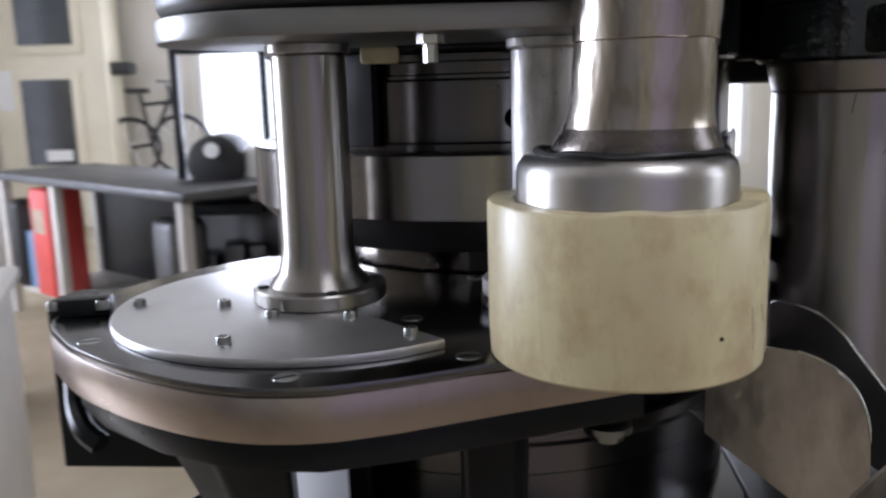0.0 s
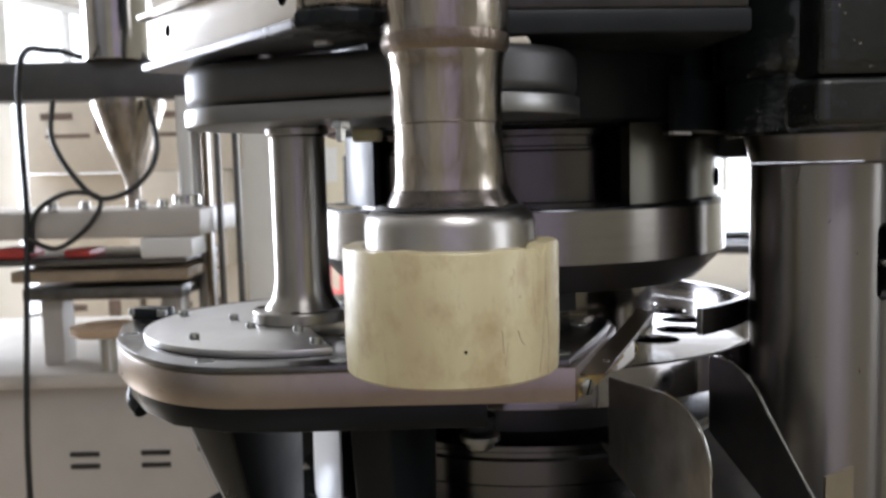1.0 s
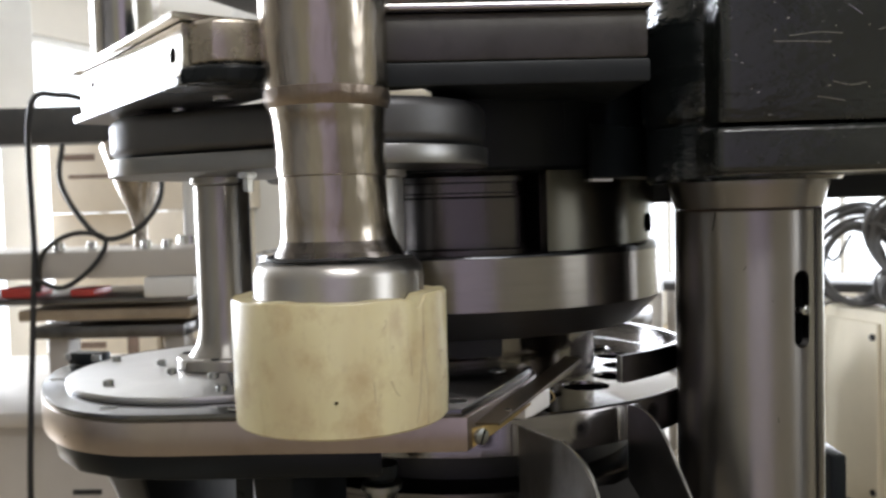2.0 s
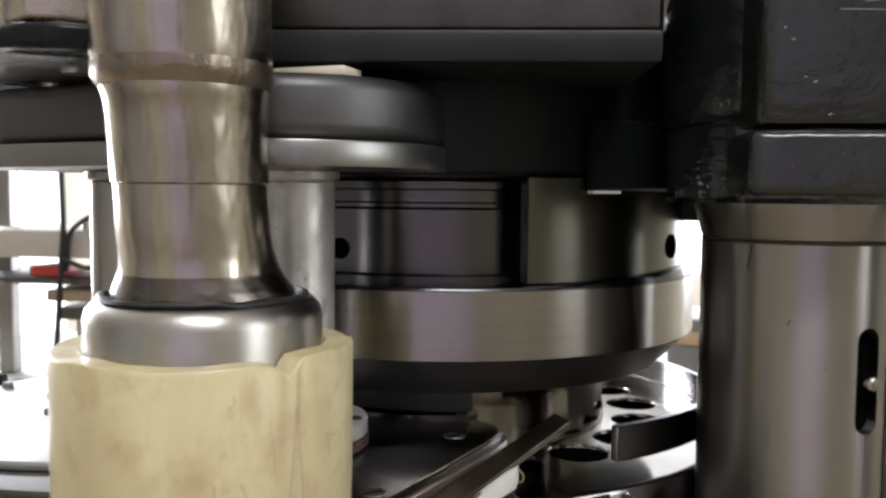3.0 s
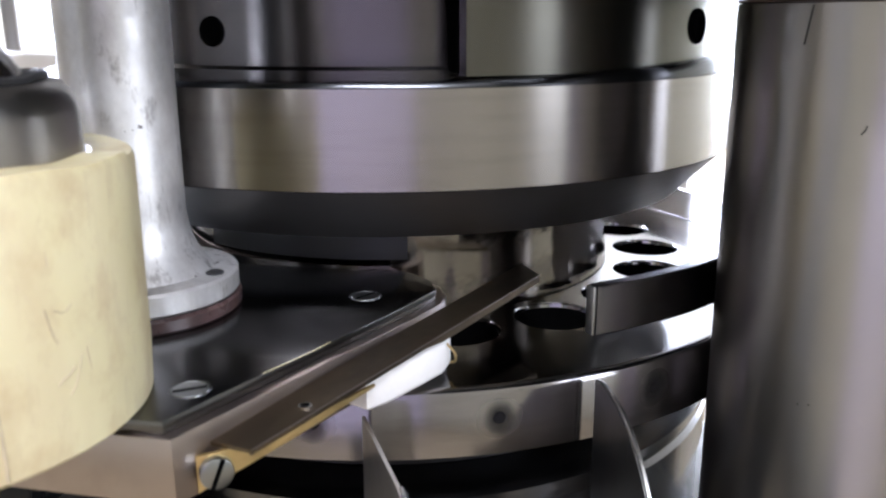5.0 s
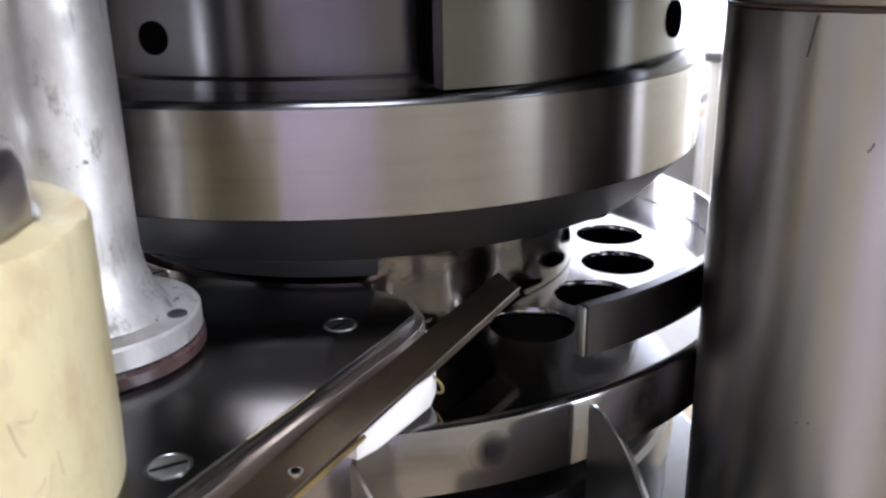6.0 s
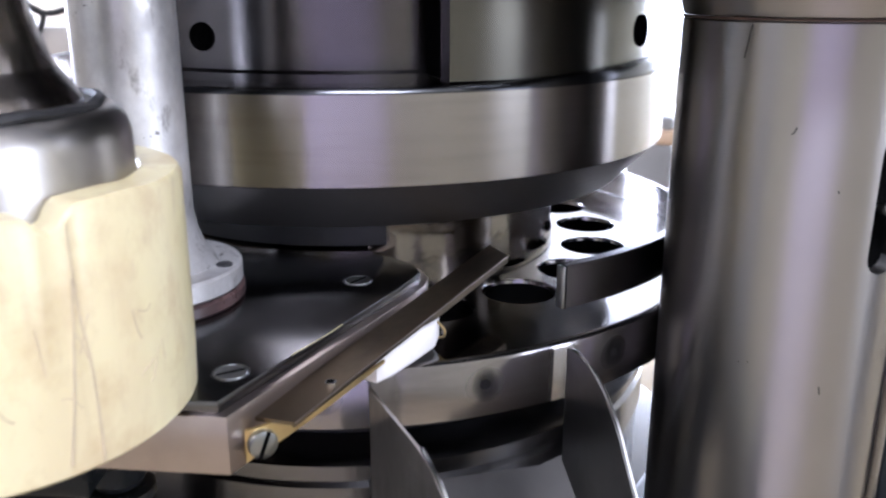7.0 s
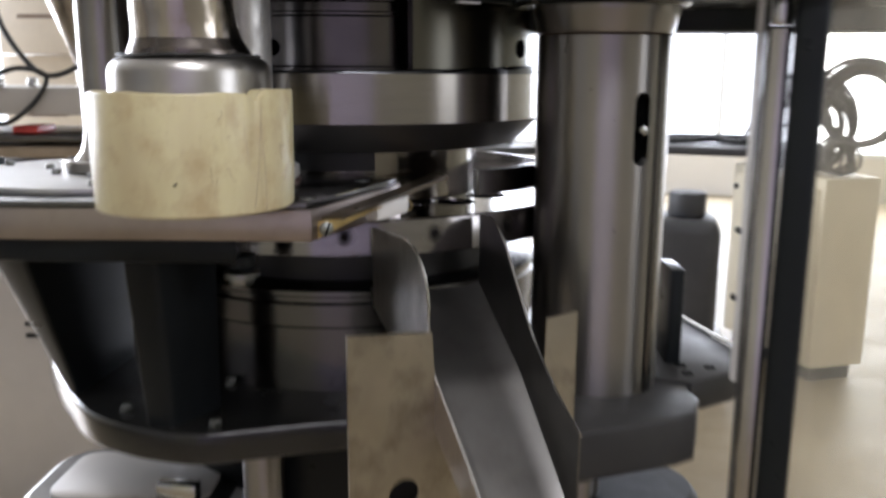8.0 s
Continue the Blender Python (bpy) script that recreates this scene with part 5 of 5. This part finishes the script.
# ---------------------------------------------------------------- machine doors
def door_right():
    d = thing("machine_door", (0.455, 0.61, 0.30), "clear acrylic machine door in a steel and black frame", "door")
    rail = part("door_rail", prism(rounded_rect((0.4385, 0.612), 0.0165, 0.014, 0.005, 0), 0.30, 1.186, 0.001), RAIL, d, "worn steel hinge rail")
    # dark strip where there is only the shade of a gap
    part("rail_gap_shade", box((0.4290, 0.6165, 0.743), (0.0016, 0.010, 0.886), 0, 0.0004), DARK, rail, "dark strip that paints the shaded gap beside the rail")
    part("edge_trim", box((0.4255, 0.6185, 1.085), (0.0045, 0.010, 0.31), 0, 0.001), WHITE_PAINT, d, "light edge trim")
    part("door_stile", prism(rounded_rect((0.4585, 0.606), 0.022, 0.02, 0.004, 0), 0.25, 1.35, 0.001), BLACK, d, "black door stile")
    part("hinge", rod((0.4385, 0.6105, 1.188), (0.4385, 0.6105, 1.21), 0.007, 20, bev=0.001), SCREW, d, "round steel hinge knuckle")
    for z in (1.045, 0.995):
        part("latch", rod((0.4205, 0.614, z), (0.4225, 0.613, z), 0.0025, 10), RUBBER, d, "small black latch")
    pane = part("door_pane", box((0.66, 0.604, 0.80), (0.385, 0.004, 1.1)), ACRYLIC, d, "clear acrylic pane with a faint haze")
    pane.visible_shadow = False
    return d


door_right()
part("cross_beam", box((0.365, 0.752, 1.2255), (0.34, 0.06, 0.072), 12, 0.004), BAND, press, "dark blue-grey cross beam behind the pillar")

# ---------------------------------------------------------------- the neighbouring filling machine
E1, F1, X1 = Vector((0.278, -0.043, 0)), Vector((-0.358, 0.934, 0)), Vector((0.934, 0.358, 0))


def far_at(lx, ly, z):
    p = E1 + X1 * lx + F1 * (2.0 + ly)
    return Vector((p.x, p.y, z))


def far_box(lx0, lx1, ly0, ly1, z0, z1, bev=0.004):
    return box(far_at((lx0 + lx1) / 2, (ly0 + ly1) / 2, (z0 + z1) / 2), (abs(lx1 - lx0), abs(ly1 - ly0), abs(z1 - z0)), 21, bev)


def far_lathe(prof, lx, ly, seg=40):
    p = far_at(lx, ly, 0)
    return lathe(prof, (p.x, p.y), seg)


def filling_machine():
    m = thing("filling_machine", far_at(-0.95, 0.3, 0), "grey filling machine with a steel funnel and loose cables", "machine")
    cab = part("cabinet", far_box(-1.5, -0.52, 0.0, 0.75, 0.0, 0.70, 0.01), GREY_PAINT, m, "grey sheet metal cabinet")
    # black bars paint the shade of the open vents
    for lx in (-1.16, -0.87, -0.70):
        for z in (0.50, 0.53):
            part("vent_slot", far_box(lx - 0.035, lx + 0.035, -0.004, 0.002, z - 0.006, z + 0.006, 0.002), RUBBER, cab)
    part("worktop", far_box(-1.55, -0.50, -0.05, 0.78, 0.702, 0.738, 0.008), GREY_PAINT, m, "grey worktop with a rounded edge")
    part("cross_beam", far_box(-1.30, -0.555, 0.12, 0.2, 1.38, 1.472, 0.004), BLASTED, m, "dull steel cross beam")
    for lx in (-1.22, -0.60):
        part("upright", far_box(lx - 0.02, lx + 0.02, 0.14, 0.18, 0.738, 1.38, 0.004), BRUSHED, m, "square steel upright")
    part("barrel", far_lathe([(0.0, 1.473), (0.082, 1.473), (0.083, 1.476), (0.083, 1.80), (0.0, 1.80)], -0.79, 0.16), CHROME, m, "polished steel barrel")
    part("funnel", far_lathe([(0.0, 1.379), (0.088, 1.379), (0.088, 1.36), (0.022, 1.18), (0.018, 1.16), (0.018, 1.06), (0.0, 1.06)], -0.775, 0.16), PIPE, m, "conical steel funnel")
    part("filler_tube", far_lathe(solid_profile(0.016, 1.142, 1.379), -0.625, 0.10, 24), WHITE_PAINT, m, "white filler tube")
    part("filler_foot", far_lathe(solid_profile(0.034, 1.118, 1.1415), -0.625, 0.10, 24), SCREW, m, "bright tube foot")
    for lx in (-0.575, -0.545, -0.50):
        part("tie_rod", far_lathe(solid_profile(0.008, 0.738, 1.379), lx, 0.10, 16), BRONZE if lx < -0.56 else SHEET, m, "tarnished tie rod")
    for k, (z0, z1, a, b, mat, label) in enumerate([(1.048, 1.112, -1.30, -0.56, GREY_PAINT, "grey painted upper deck"), (0.985, 1.0, -1.30, -0.60, SHEET, "dull steel middle deck"),
                                                   (0.945, 0.972, -1.02, -0.60, WOOD, "pale wooden board"), (0.90, 0.93, -1.00, -0.62, SHEET, "steel guide bar")]):
        part("deck", far_box(a, b, -0.02 + 0.01 * k, 0.35, z0, z1, 0.005), mat, m, label)
    for lx in (-0.95, -0.66):
        part("deck_leg", far_box(lx - 0.025, lx + 0.025, 0.05, 0.12, 0.738, 0.90, 0.003), GREY_PAINT, m, "grey deck leg")
    part("motor_box", far_box(-0.70, -0.58, -0.03, 0.1, 1.0, 1.047, 0.006), WHITE_PAINT, m, "white motor box")
    part("star_wheel", far_lathe([(0, 0.825), (0.075, 0.825), (0.082, 0.83), (0.082, 0.845), (0.055, 0.848), (0.052, 0.842), (0, 0.842)], -0.79, -0.02, 40), ORANGE, m, "orange plastic star wheel")
    part("star_shaft", far_lathe(solid_profile(0.02, 0.738, 0.825), -0.79, -0.02, 20), SCREW, m, "steel shaft")
    for lx, ly in ((-0.90, -0.02), (-0.84, 0.02), (-0.70, 0.0), (-0.66, 0.03)):
        part("knob", far_lathe(solid_profile(0.012, 1.112, 1.135, 0.003), lx, ly, 18), SCREW, m, "small bright knob")
    part("supply_cable", cable([far_at(-0.955, -0.03, 1.10), far_at(-0.94, -0.05, 1.44), far_at(-0.90, 0.02, 1.485), far_at(-0.85, 0.08, 1.475)], 0.007), RUBBER, m, "thick black cable")
    part("supply_cable", cable([far_at(-0.955, -0.03, 1.11), far_at(-0.96, -0.05, 0.9), far_at(-0.965, -0.08, 0.6), far_at(-0.97, -0.08, 0.3)], 0.007), RUBBER, m, "thick black cable")
    part("hose", cable([far_at(-0.92, 0.06, 1.37), far_at(-0.90, 0.0, 1.28), far_at(-0.84, -0.03, 1.19), far_at(-0.78, -0.03, 1.14), far_at(-0.70, -0.02, 1.17), far_at(-0.665, 0.02, 1.25), far_at(-0.70, 0.08, 1.37)], 0.0065), RUBBER, m, "looped black hose")
    part("hose", cable([far_at(-0.95, -0.03, 1.02), far_at(-0.93, -0.04, 1.11), far_at(-0.85, -0.05, 1.155), far_at(-0.785, -0.03, 1.14), far_at(-0.81, -0.04, 1.08), far_at(-0.88, -0.05, 1.03), far_at(-0.95, -0.04, 1.05)], 0.006), RUBBER, m, "looped black hose")
    return m


filling_machine()
for lx, z, w, h, mat, label in [(-1.02, 1.003, 0.08, 0.024, RED, "red plastic parts box on the machine deck"), (-0.86, 1.003, 0.06, 0.018, RED, "small red plastic parts box")]:
    tagged(part("parts_box", far_box(lx - w / 2, lx + w / 2, 0.0, 0.1, z, z + h, 0.004), mat), label, "box", "parts boxes")


def carton(lx, ly, z, w, d, h, label):
    c = thing("carton", far_at(lx, ly, z), label, "box", "stacked cartons")
    part("box_body", far_box(lx - w / 2, lx + w / 2, ly, ly + d, z, z + h, 0.004), CARTON, c)
    part("print_bar", far_box(lx - w * 0.34, lx - w * 0.02, ly - 0.002, ly + 0.001, z + h * 0.55, z + h * 0.62, 0.0), CARTON_INK, c, "unreadable printed bar")
    part("print_bar", far_box(lx - w * 0.30, lx + w * 0.14, ly - 0.002, ly + 0.001, z + h * 0.36, z + h * 0.40, 0.0), CARTON_INK, c, "unreadable printed bar")
    part("print_mark", far_box(lx + w * 0.2, lx + w * 0.32, ly - 0.002, ly + 0.001, z + h * 0.4, z + h * 0.66, 0.0), CARTON_INK, c, "unreadable printed mark")


CARTON = paint("pale_carton_board", (0.76, 0.69, 0.58), 0.7, 0.08, 8, 0.1, 150)
CARTON_INK = paint("faded_carton_ink", (0.22, 0.16, 0.13), 0.7, 0.2, 30, 0.1, 150)
for k in range(4):
    for j in range(2):
        carton(-1.55 + 0.44 * j + 0.03 * (k % 2), 1.6 + 0.03 * ((k + j) % 3), 0.0 + 0.405 * k, 0.42, 0.35, 0.40, "pale brown carton stacked behind the filling machine")

# ---------------------------------------------------------------- west side: partition, bench, cabinet, bicycle
tagged(part("wall_partition", box((-1.86, 3.25, 1.5), (0.30, 0.12, 3.0), 25, 0.004), WHITE_PAINT), "off-white painted partition pier", "wall", kind="structure")


tagged(part("pier", box((-3.05, 2.92, 1.5), (0.16, 0.12, 3.0), 48.5, 0.004), WHITE_PAINT), "off-white painted pier beside the bright doorway", "wall", kind="structure")


def bench():
    b = thing("workbench", (-1.75, 4.2, 0), "steel workbench with a grey worn top", "table")
    a, e = Vector((-2.55, 4.82, 0)), Vector((-1.05, 3.47, 0))
    u = (e - a).normalized()
    n = Vector((-u.y, u.x, 0)) * -1
    if n.y < 0:
        n = -n
    rz = math.degrees(math.atan2(u.y, u.x))
    mid = (a + e) / 2 + n * 0.30
    part("bench_top", box((mid.x, mid.y, 0.785), ((e - a).length, 0.62, 0.04), rz, 0.005), BLASTED, b, "dull grey bench top")
    for s, w in ((0.06, 0.04), (0.72, 0.04), (1.94, 0.04), (0.06, 0.56), (1.94, 0.56)):
        p = a + u * s + n * w
        part("leg", box((p.x, p.y, 0.3825), (0.05, 0.05, 0.765), rz, 0.004), GREY_PAINT, b, "grey steel leg")
    p = (a + e) / 2 + n * 0.32
    part("lower_shelf", box((p.x, p.y, 0.14), ((e - a).length - 0.16, 0.5, 0.025), rz, 0.004), GREY_PAINT, b, "grey lower shelf")
    part("back_panel", box((mid.x + n.x * 0.28, mid.y + n.y * 0.28, 0.45), ((e - a).length - 0.16, 0.02, 0.6), rz, 0.002), RUBBER, b, "dark back panel")
    return a, u, n, rz


BA, BU, BN, BZ = bench()


def under_bench(name, s, w, z, size, mat, label, cat, bev=0.01):
    p = BA + BU * s + BN * w
    return tagged(part(name, box((p.x, p.y, z + size[2] / 2), size, BZ, bev, 3), mat), label, cat)


box1 = thing("extinguisher_box", BA + BU * 0.52 + BN * 0.12, "red enamelled box with a pale label under the bench", "box")
p = BA + BU * 0.52 + BN * 0.12
part("box_body", box((p.x, p.y, 0.153 + 0.29), (0.22, 0.2, 0.58), BZ, 0.02, 3), RED, box1)
q = p - BN * 0.101
part("paper_label", box((q.x, q.y, 0.56), (0.13, 0.004, 0.13), BZ, 0.0), WOOD, box1, "pale paper label")
under_bench("crate", 0.26, 0.2, 0.153, (0.2, 0.25, 0.32), BLUE, "faded blue plastic crate under the bench", "crate")
under_bench("waste_bag", 0.14, 0.12, 0.153, (0.12, 0.2, 0.5), RUBBER, "dark bag under the bench", "bag", 0.05)
under_bench("crate", 0.30, 0.22, 0.475, (0.16, 0.2, 0.16), WHITE_PAINT, "white plastic tub on a blue crate", "tub")
under_bench("steel_drum", 1.62, 0.2, 0.153, (0.2, 0.2, 0.5), BLASTED, "dull grey metal canister under the bench", "canister", 0.05)


def glass_cabinet():
    c = thing("display_cabinet", (-3.55, 8.1, 0), "tall beige cabinet with two dark glass doors", "cabinet")
    part("cabinet_body", box((-3.62, 8.2, 1.25), (1.05, 0.4, 2.5), 0, 0.01), BEIGE_PAINT, c)
    for x, z, w, h in ((-3.62, 1.96, 0.50, 0.56), (-3.65, 0.98, 0.46, 0.78)):
        d = part("door", box((x, 7.985, z), (w + 0.16, 0.03, h + 0.16), 0, 0.006), BEIGE_PAINT, c, "beige framed glass door")
        part("pane", box((x, 7.966, z), (w, 0.012, h)), GLASS_DARK, d, "dark glass pane")
    part("paper_stack", box((-3.58, 7.955, 0.68), (0.24, 0.012, 0.1), 0, 0.0), WHITE_PAINT, c, "white papers behind the glass")
    part("paper_note", box((-4.03, 7.99, 1.28), (0.16, 0.01, 0.36), 0, 0.0), WHITE_PAINT, c, "white paper note")


glass_cabinet()


def bicycle():
    b = thing("bicycle", (-2.85, 8.2, 0.45), "dark bicycle hanging on the wall", "bicycle")
    def wheel(x, z):
        bm = bmesh.new()
        R, r = 0.27, 0.022
        rings = []
        for i in range(36):
            a = 2 * math.pi * i / 36
            c = Vector((math.cos(a), 0, math.sin(a)))
            rings.append([bm.verts.new(Vector((x, 8.2, z)) + c * (R + r * math.cos(t)) + Vector((0, r * math.sin(t), 0))) for t in (2 * math.pi * k / 8 for k in range(8))])
        for i in range(36):
            lo, hi = rings[i], rings[(i + 1) % 36]
            for k in range(8):
                bm.faces.new((lo[k], lo[(k + 1) % 8], hi[(k + 1) % 8], hi[k]))
        w = part("wheel", bm, RUBBER, b, "black tyre")
        for k in range(8):
            a = math.pi * k / 8
            d = Vector((math.cos(a), 0, math.sin(a))) * 0.26
            part("spoke", rod(Vector((x, 8.2, z)) - d, Vector((x, 8.2, z)) + d, 0.003, 6), SCREW, w)
    wheel(-3.0, 0.72)
    wheel(-2.52, 0.74)
    for p, q in (((-3.0, 8.2, 0.72), (-2.80, 8.2, 0.75)), ((-2.80, 8.2, 0.75), (-2.88, 8.2, 1.22)), ((-2.80, 8.2, 0.75), (-2.60, 8.2, 1.18)), ((-2.86, 8.2, 1.12), (-2.60, 8.2, 1.14)), ((-2.52, 8.2, 0.74), (-2.61, 8.2, 1.30))):
        part("frame_tube", rod(p, q, 0.018, 12), RUBBER, b, "dark frame tube")
    part("saddle", box((-2.90, 8.2, 1.25), (0.22, 0.1, 0.05), 0, 0.02, 3), RUBBER, b, "black saddle")
    part("handlebar", rod((-2.62, 7.98, 1.33), (-2.62, 8.28, 1.33), 0.014, 12), RUBBER, b, "black handlebar")
    part("basket", box((-3.05, 8.2, 1.46), (0.26, 0.2, 0.12), 0, 0.03, 3), RUBBER, b, "dark carrier bag")


bicycle()


def framed_stand():
    s = thing("machine_stand", (-1.02, 4.1, 0), "black framed stand holding a dark rounded motor", "stand")
    for x in (-1.245, -0.83):
        part("post", box((x, 4.1, 0.71), (0.035, 0.04, 1.42), 0, 0.004), BLACK, s, "black square post")
    part("top_rail", box((-1.0375, 4.1, 1.40), (0.379, 0.04, 0.04), 0, 0.004), BLACK, s, "black rail")
    part("shelf", box((-1.0375, 4.12, 0.665), (0.379, 0.3, 0.05), 0, 0.004), BLACK, s, "black shelf")
    bm = rod((-1.07, 4.02, 0.875), (-1.07, 4.32, 0.875), 0.135, 32, bev=0.02)
    motor = part("motor", bm, RUBBER, s, "dark rounded motor")
    part("motor_foot", box((-1.07, 4.15, 0.74), (0.32, 0.2, 0.10), 0, 0.02, 3), RUBBER, s, "dark motor foot")
    part("motor_plate", rod((-1.075, 4.0, 0.94), (-1.075, 4.02, 0.94), 0.035, 20), WHITE_PAINT, motor, "pale round nameplate without writing")
    part("white_canister", box((-0.90, 4.1, 0.82), (0.075, 0.1, 0.26), 0, 0.03, 4), WHITE_PAINT, s, "white plastic canister")
    for k, (x, z, w) in enumerate(((-1.15, 0.36, 0.12), (-1.02, 0.38, 0.1), (-0.92, 0.35, 0.09))):
        part("scrap_part", box((x, 4.1, z), (w, 0.2, 0.18 + 0.05 * k), 10 * k, 0.02, 2), BLASTED, s, "dull metal scrap part")
    part("low_shelf", box((-1.0375, 4.12, 0.25), (0.379, 0.3, 0.03), 0, 0.004), BLACK, s, "black low shelf")


framed_stand()


# ---------------------------------------------------------------- east side: beige cabinets, cables, motor
def beige_cabinet(corner, w, d, h, rz, label):
    """A sheet metal cabinet; corner is its near lower corner, w runs along its front."""
    ux = Vector((math.cos(radians(rz)), math.sin(radians(rz)), 0))
    uy = Vector((-ux.y, ux.x, 0))

    def at(a, b, z):
        p = Vector((corner[0], corner[1], 0)) + ux * a + uy * b
        return Vector((p.x, p.y, z))
    c = thing("control_cabinet", at(w / 2, d / 2, 0), label, "cabinet")
    part("cabinet_body", box(at(w / 2, d / 2, 0.06 + (h - 0.06) / 2), (w, d, h - 0.06), rz, 0.008), BEIGE_PAINT, c)
    part("plinth", box(at(w / 2, d / 2, 0.03), (w - 0.06, d - 0.06, 0.06), rz, 0.003), RUBBER, c, "black plinth")
    part("door", box(at(w / 2, -0.008, 0.1 + (h - 0.14) / 2), (w - 0.05, 0.016, h - 0.14), rz, 0.004), BEIGE_PAINT, c, "beige sheet door")
    for a, z in ((0.05, h - 0.09), (w - 0.045, 0.13), (w - 0.045, h - 0.09)):
        part("lock", rod(at(a, -0.022, z), at(a, -0.0155, z), 0.012, 14), RUBBER, c, "small black lock")
    return c


beige_cabinet((0.262, 3.777), 0.565, 0.24, 0.78, -53.1, "low beige control cabinet with cable coils lying on top")


def cable_coil(x, y, z0, r, label, n, seed, turn=0.0, thick=0.009, loose=1.0):
    """Loose upright loops that stand on z0; turn is the way they face."""
    t = thing("cable_coil", (x, y, z0), label, "cable", "cable coils")
    rng = random.Random(seed)
    u = Vector((math.cos(radians(turn)), math.sin(radians(turn)), 0))
    w = Vector((-u.y, u.x, 0))
    for k in range(n):
        a0, rr, lean = rng.uniform(0, 6.3), r * rng.uniform(1 - 0.28 * loose, 1.0), rng.uniform(-0.12, 0.12) * loose
        rx, off, deep = rr * rng.uniform(1 - 0.2 * loose, 1.0), rng.uniform(-0.02, 0.02) * loose, rng.uniform(-0.05, 0.05)
        low = z0 + thick + 0.01 * rng.random()
        pts = []
        for i in range(21):
            a = 2 * math.pi * i / 20 + a0
            wob = 1 + 0.04 * math.sin(3 * a + k)
            p = Vector((x, y, low + rr)) + u * (off + rx * wob * math.cos(a)) + w * (deep + lean * math.sin(a) * 0.3 + 0.02 * math.sin(2 * a + k)) + Vector((0, 0, rr * math.sin(a)))
            pts.append(p)
        part("loop", cable(pts, thick, 8, 3), CABLE, t, "black cable loop")
    return t


cable_coil(0.515, 3.52, 0.782, 0.185, "large loose coil of black cable on the cabinet", 13, 3, 10, 0.008)
cable_coil(0.63, 3.43, 0.782, 0.068, "small tangle of black cable on the cabinet", 8, 11, 20, 0.006)
cable_coil(0.70, 3.46, 0.885, 0.150, "tidy coil of thick black cable lying on other cables", 11, 8, -8, 0.010, 0.6)
tagged(part("drop_cable", cable([(0.47, 3.50, 0.80), (0.41, 3.50, 0.79), (0.375, 3.52, 0.72), (0.35, 3.53, 0.50), (0.34, 3.51, 0.25), (0.33, 3.5, 0.02)], 0.006), CABLE), "grey cable hanging down to the floor", "cable")
tagged(part("drop_cable", cable([(0.50, 3.50, 1.05), (0.44, 3.55, 0.95), (0.38, 3.65, 1.02), (0.32, 3.75, 0.95), (0.28, 3.85, 0.87)], 0.006), CABLE), "grey cable looped between the cabinets", "cable")
pump = thing("pump", (0.12, 3.2, 0), "dark grey pump standing on the floor", "pump")
part("pump_body", box((0.12, 3.25, 0.40), (0.26, 0.3, 0.46), 8, 0.05, 4), PUMP_GREY, pump, "dark grey pump body")
part("pump_cap", rod((0.13, 3.25, 0.63), (0.13, 3.25, 0.72), 0.07, 28, bev=0.01), PUMP_GREY, pump, "round dark cap")
# white block where the floor under the pump is brightly lit
part("pump_floor_patch", box((0.12, 3.25, 0.085), (0.34, 0.36, 0.17), 8, 0.01), WHITE_PAINT, pump, "pale block that paints the bright floor under the pump")
side = thing("side_table", (0.16, 3.9, 0), "grey steel side table with cables on top", "table")
part("table_top", box((0.16, 3.95, 0.83), (0.9, 0.5, 0.035), 0, 0.004), BLASTED, side, "grey table top")
for x in (-0.25, 0.57):
    for y in (3.74, 4.16):
        part("leg", box((x, y, 0.406), (0.04, 0.04, 0.812), 0, 0.003), GREY_PAINT, side, "grey table leg")
tagged(part("loose_cable", cable([(-0.15, 3.9, 0.86), (0.0, 3.82, 0.862), (0.15, 3.95, 0.865), (0.28, 3.85, 0.862), (0.38, 3.95, 0.868), (0.25, 4.02, 0.87), (0.05, 3.98, 0.87), (-0.1, 4.05, 0.862)], 0.013), RUBBER), "black cable lying loose on the table", "cable")
chest = thing("tool_chest", (-0.39, 3.95, 0), "dark grey tool chest with an orange tray on top", "chest")
part("chest_body", box((-0.39, 3.95, 0.29), (0.18, 0.45, 0.58), 0, 0.01), DARK_GREY, chest)
part("tray", box((-0.39, 3.95, 0.61), (0.19, 0.46, 0.058), 0, 0.008), ORANGE, chest, "orange plastic tray")
part("chest_lid", box((-0.39, 3.95, 0.665), (0.17, 0.44, 0.05), 0, 0.01), DARK_GREY, chest, "dark lid")
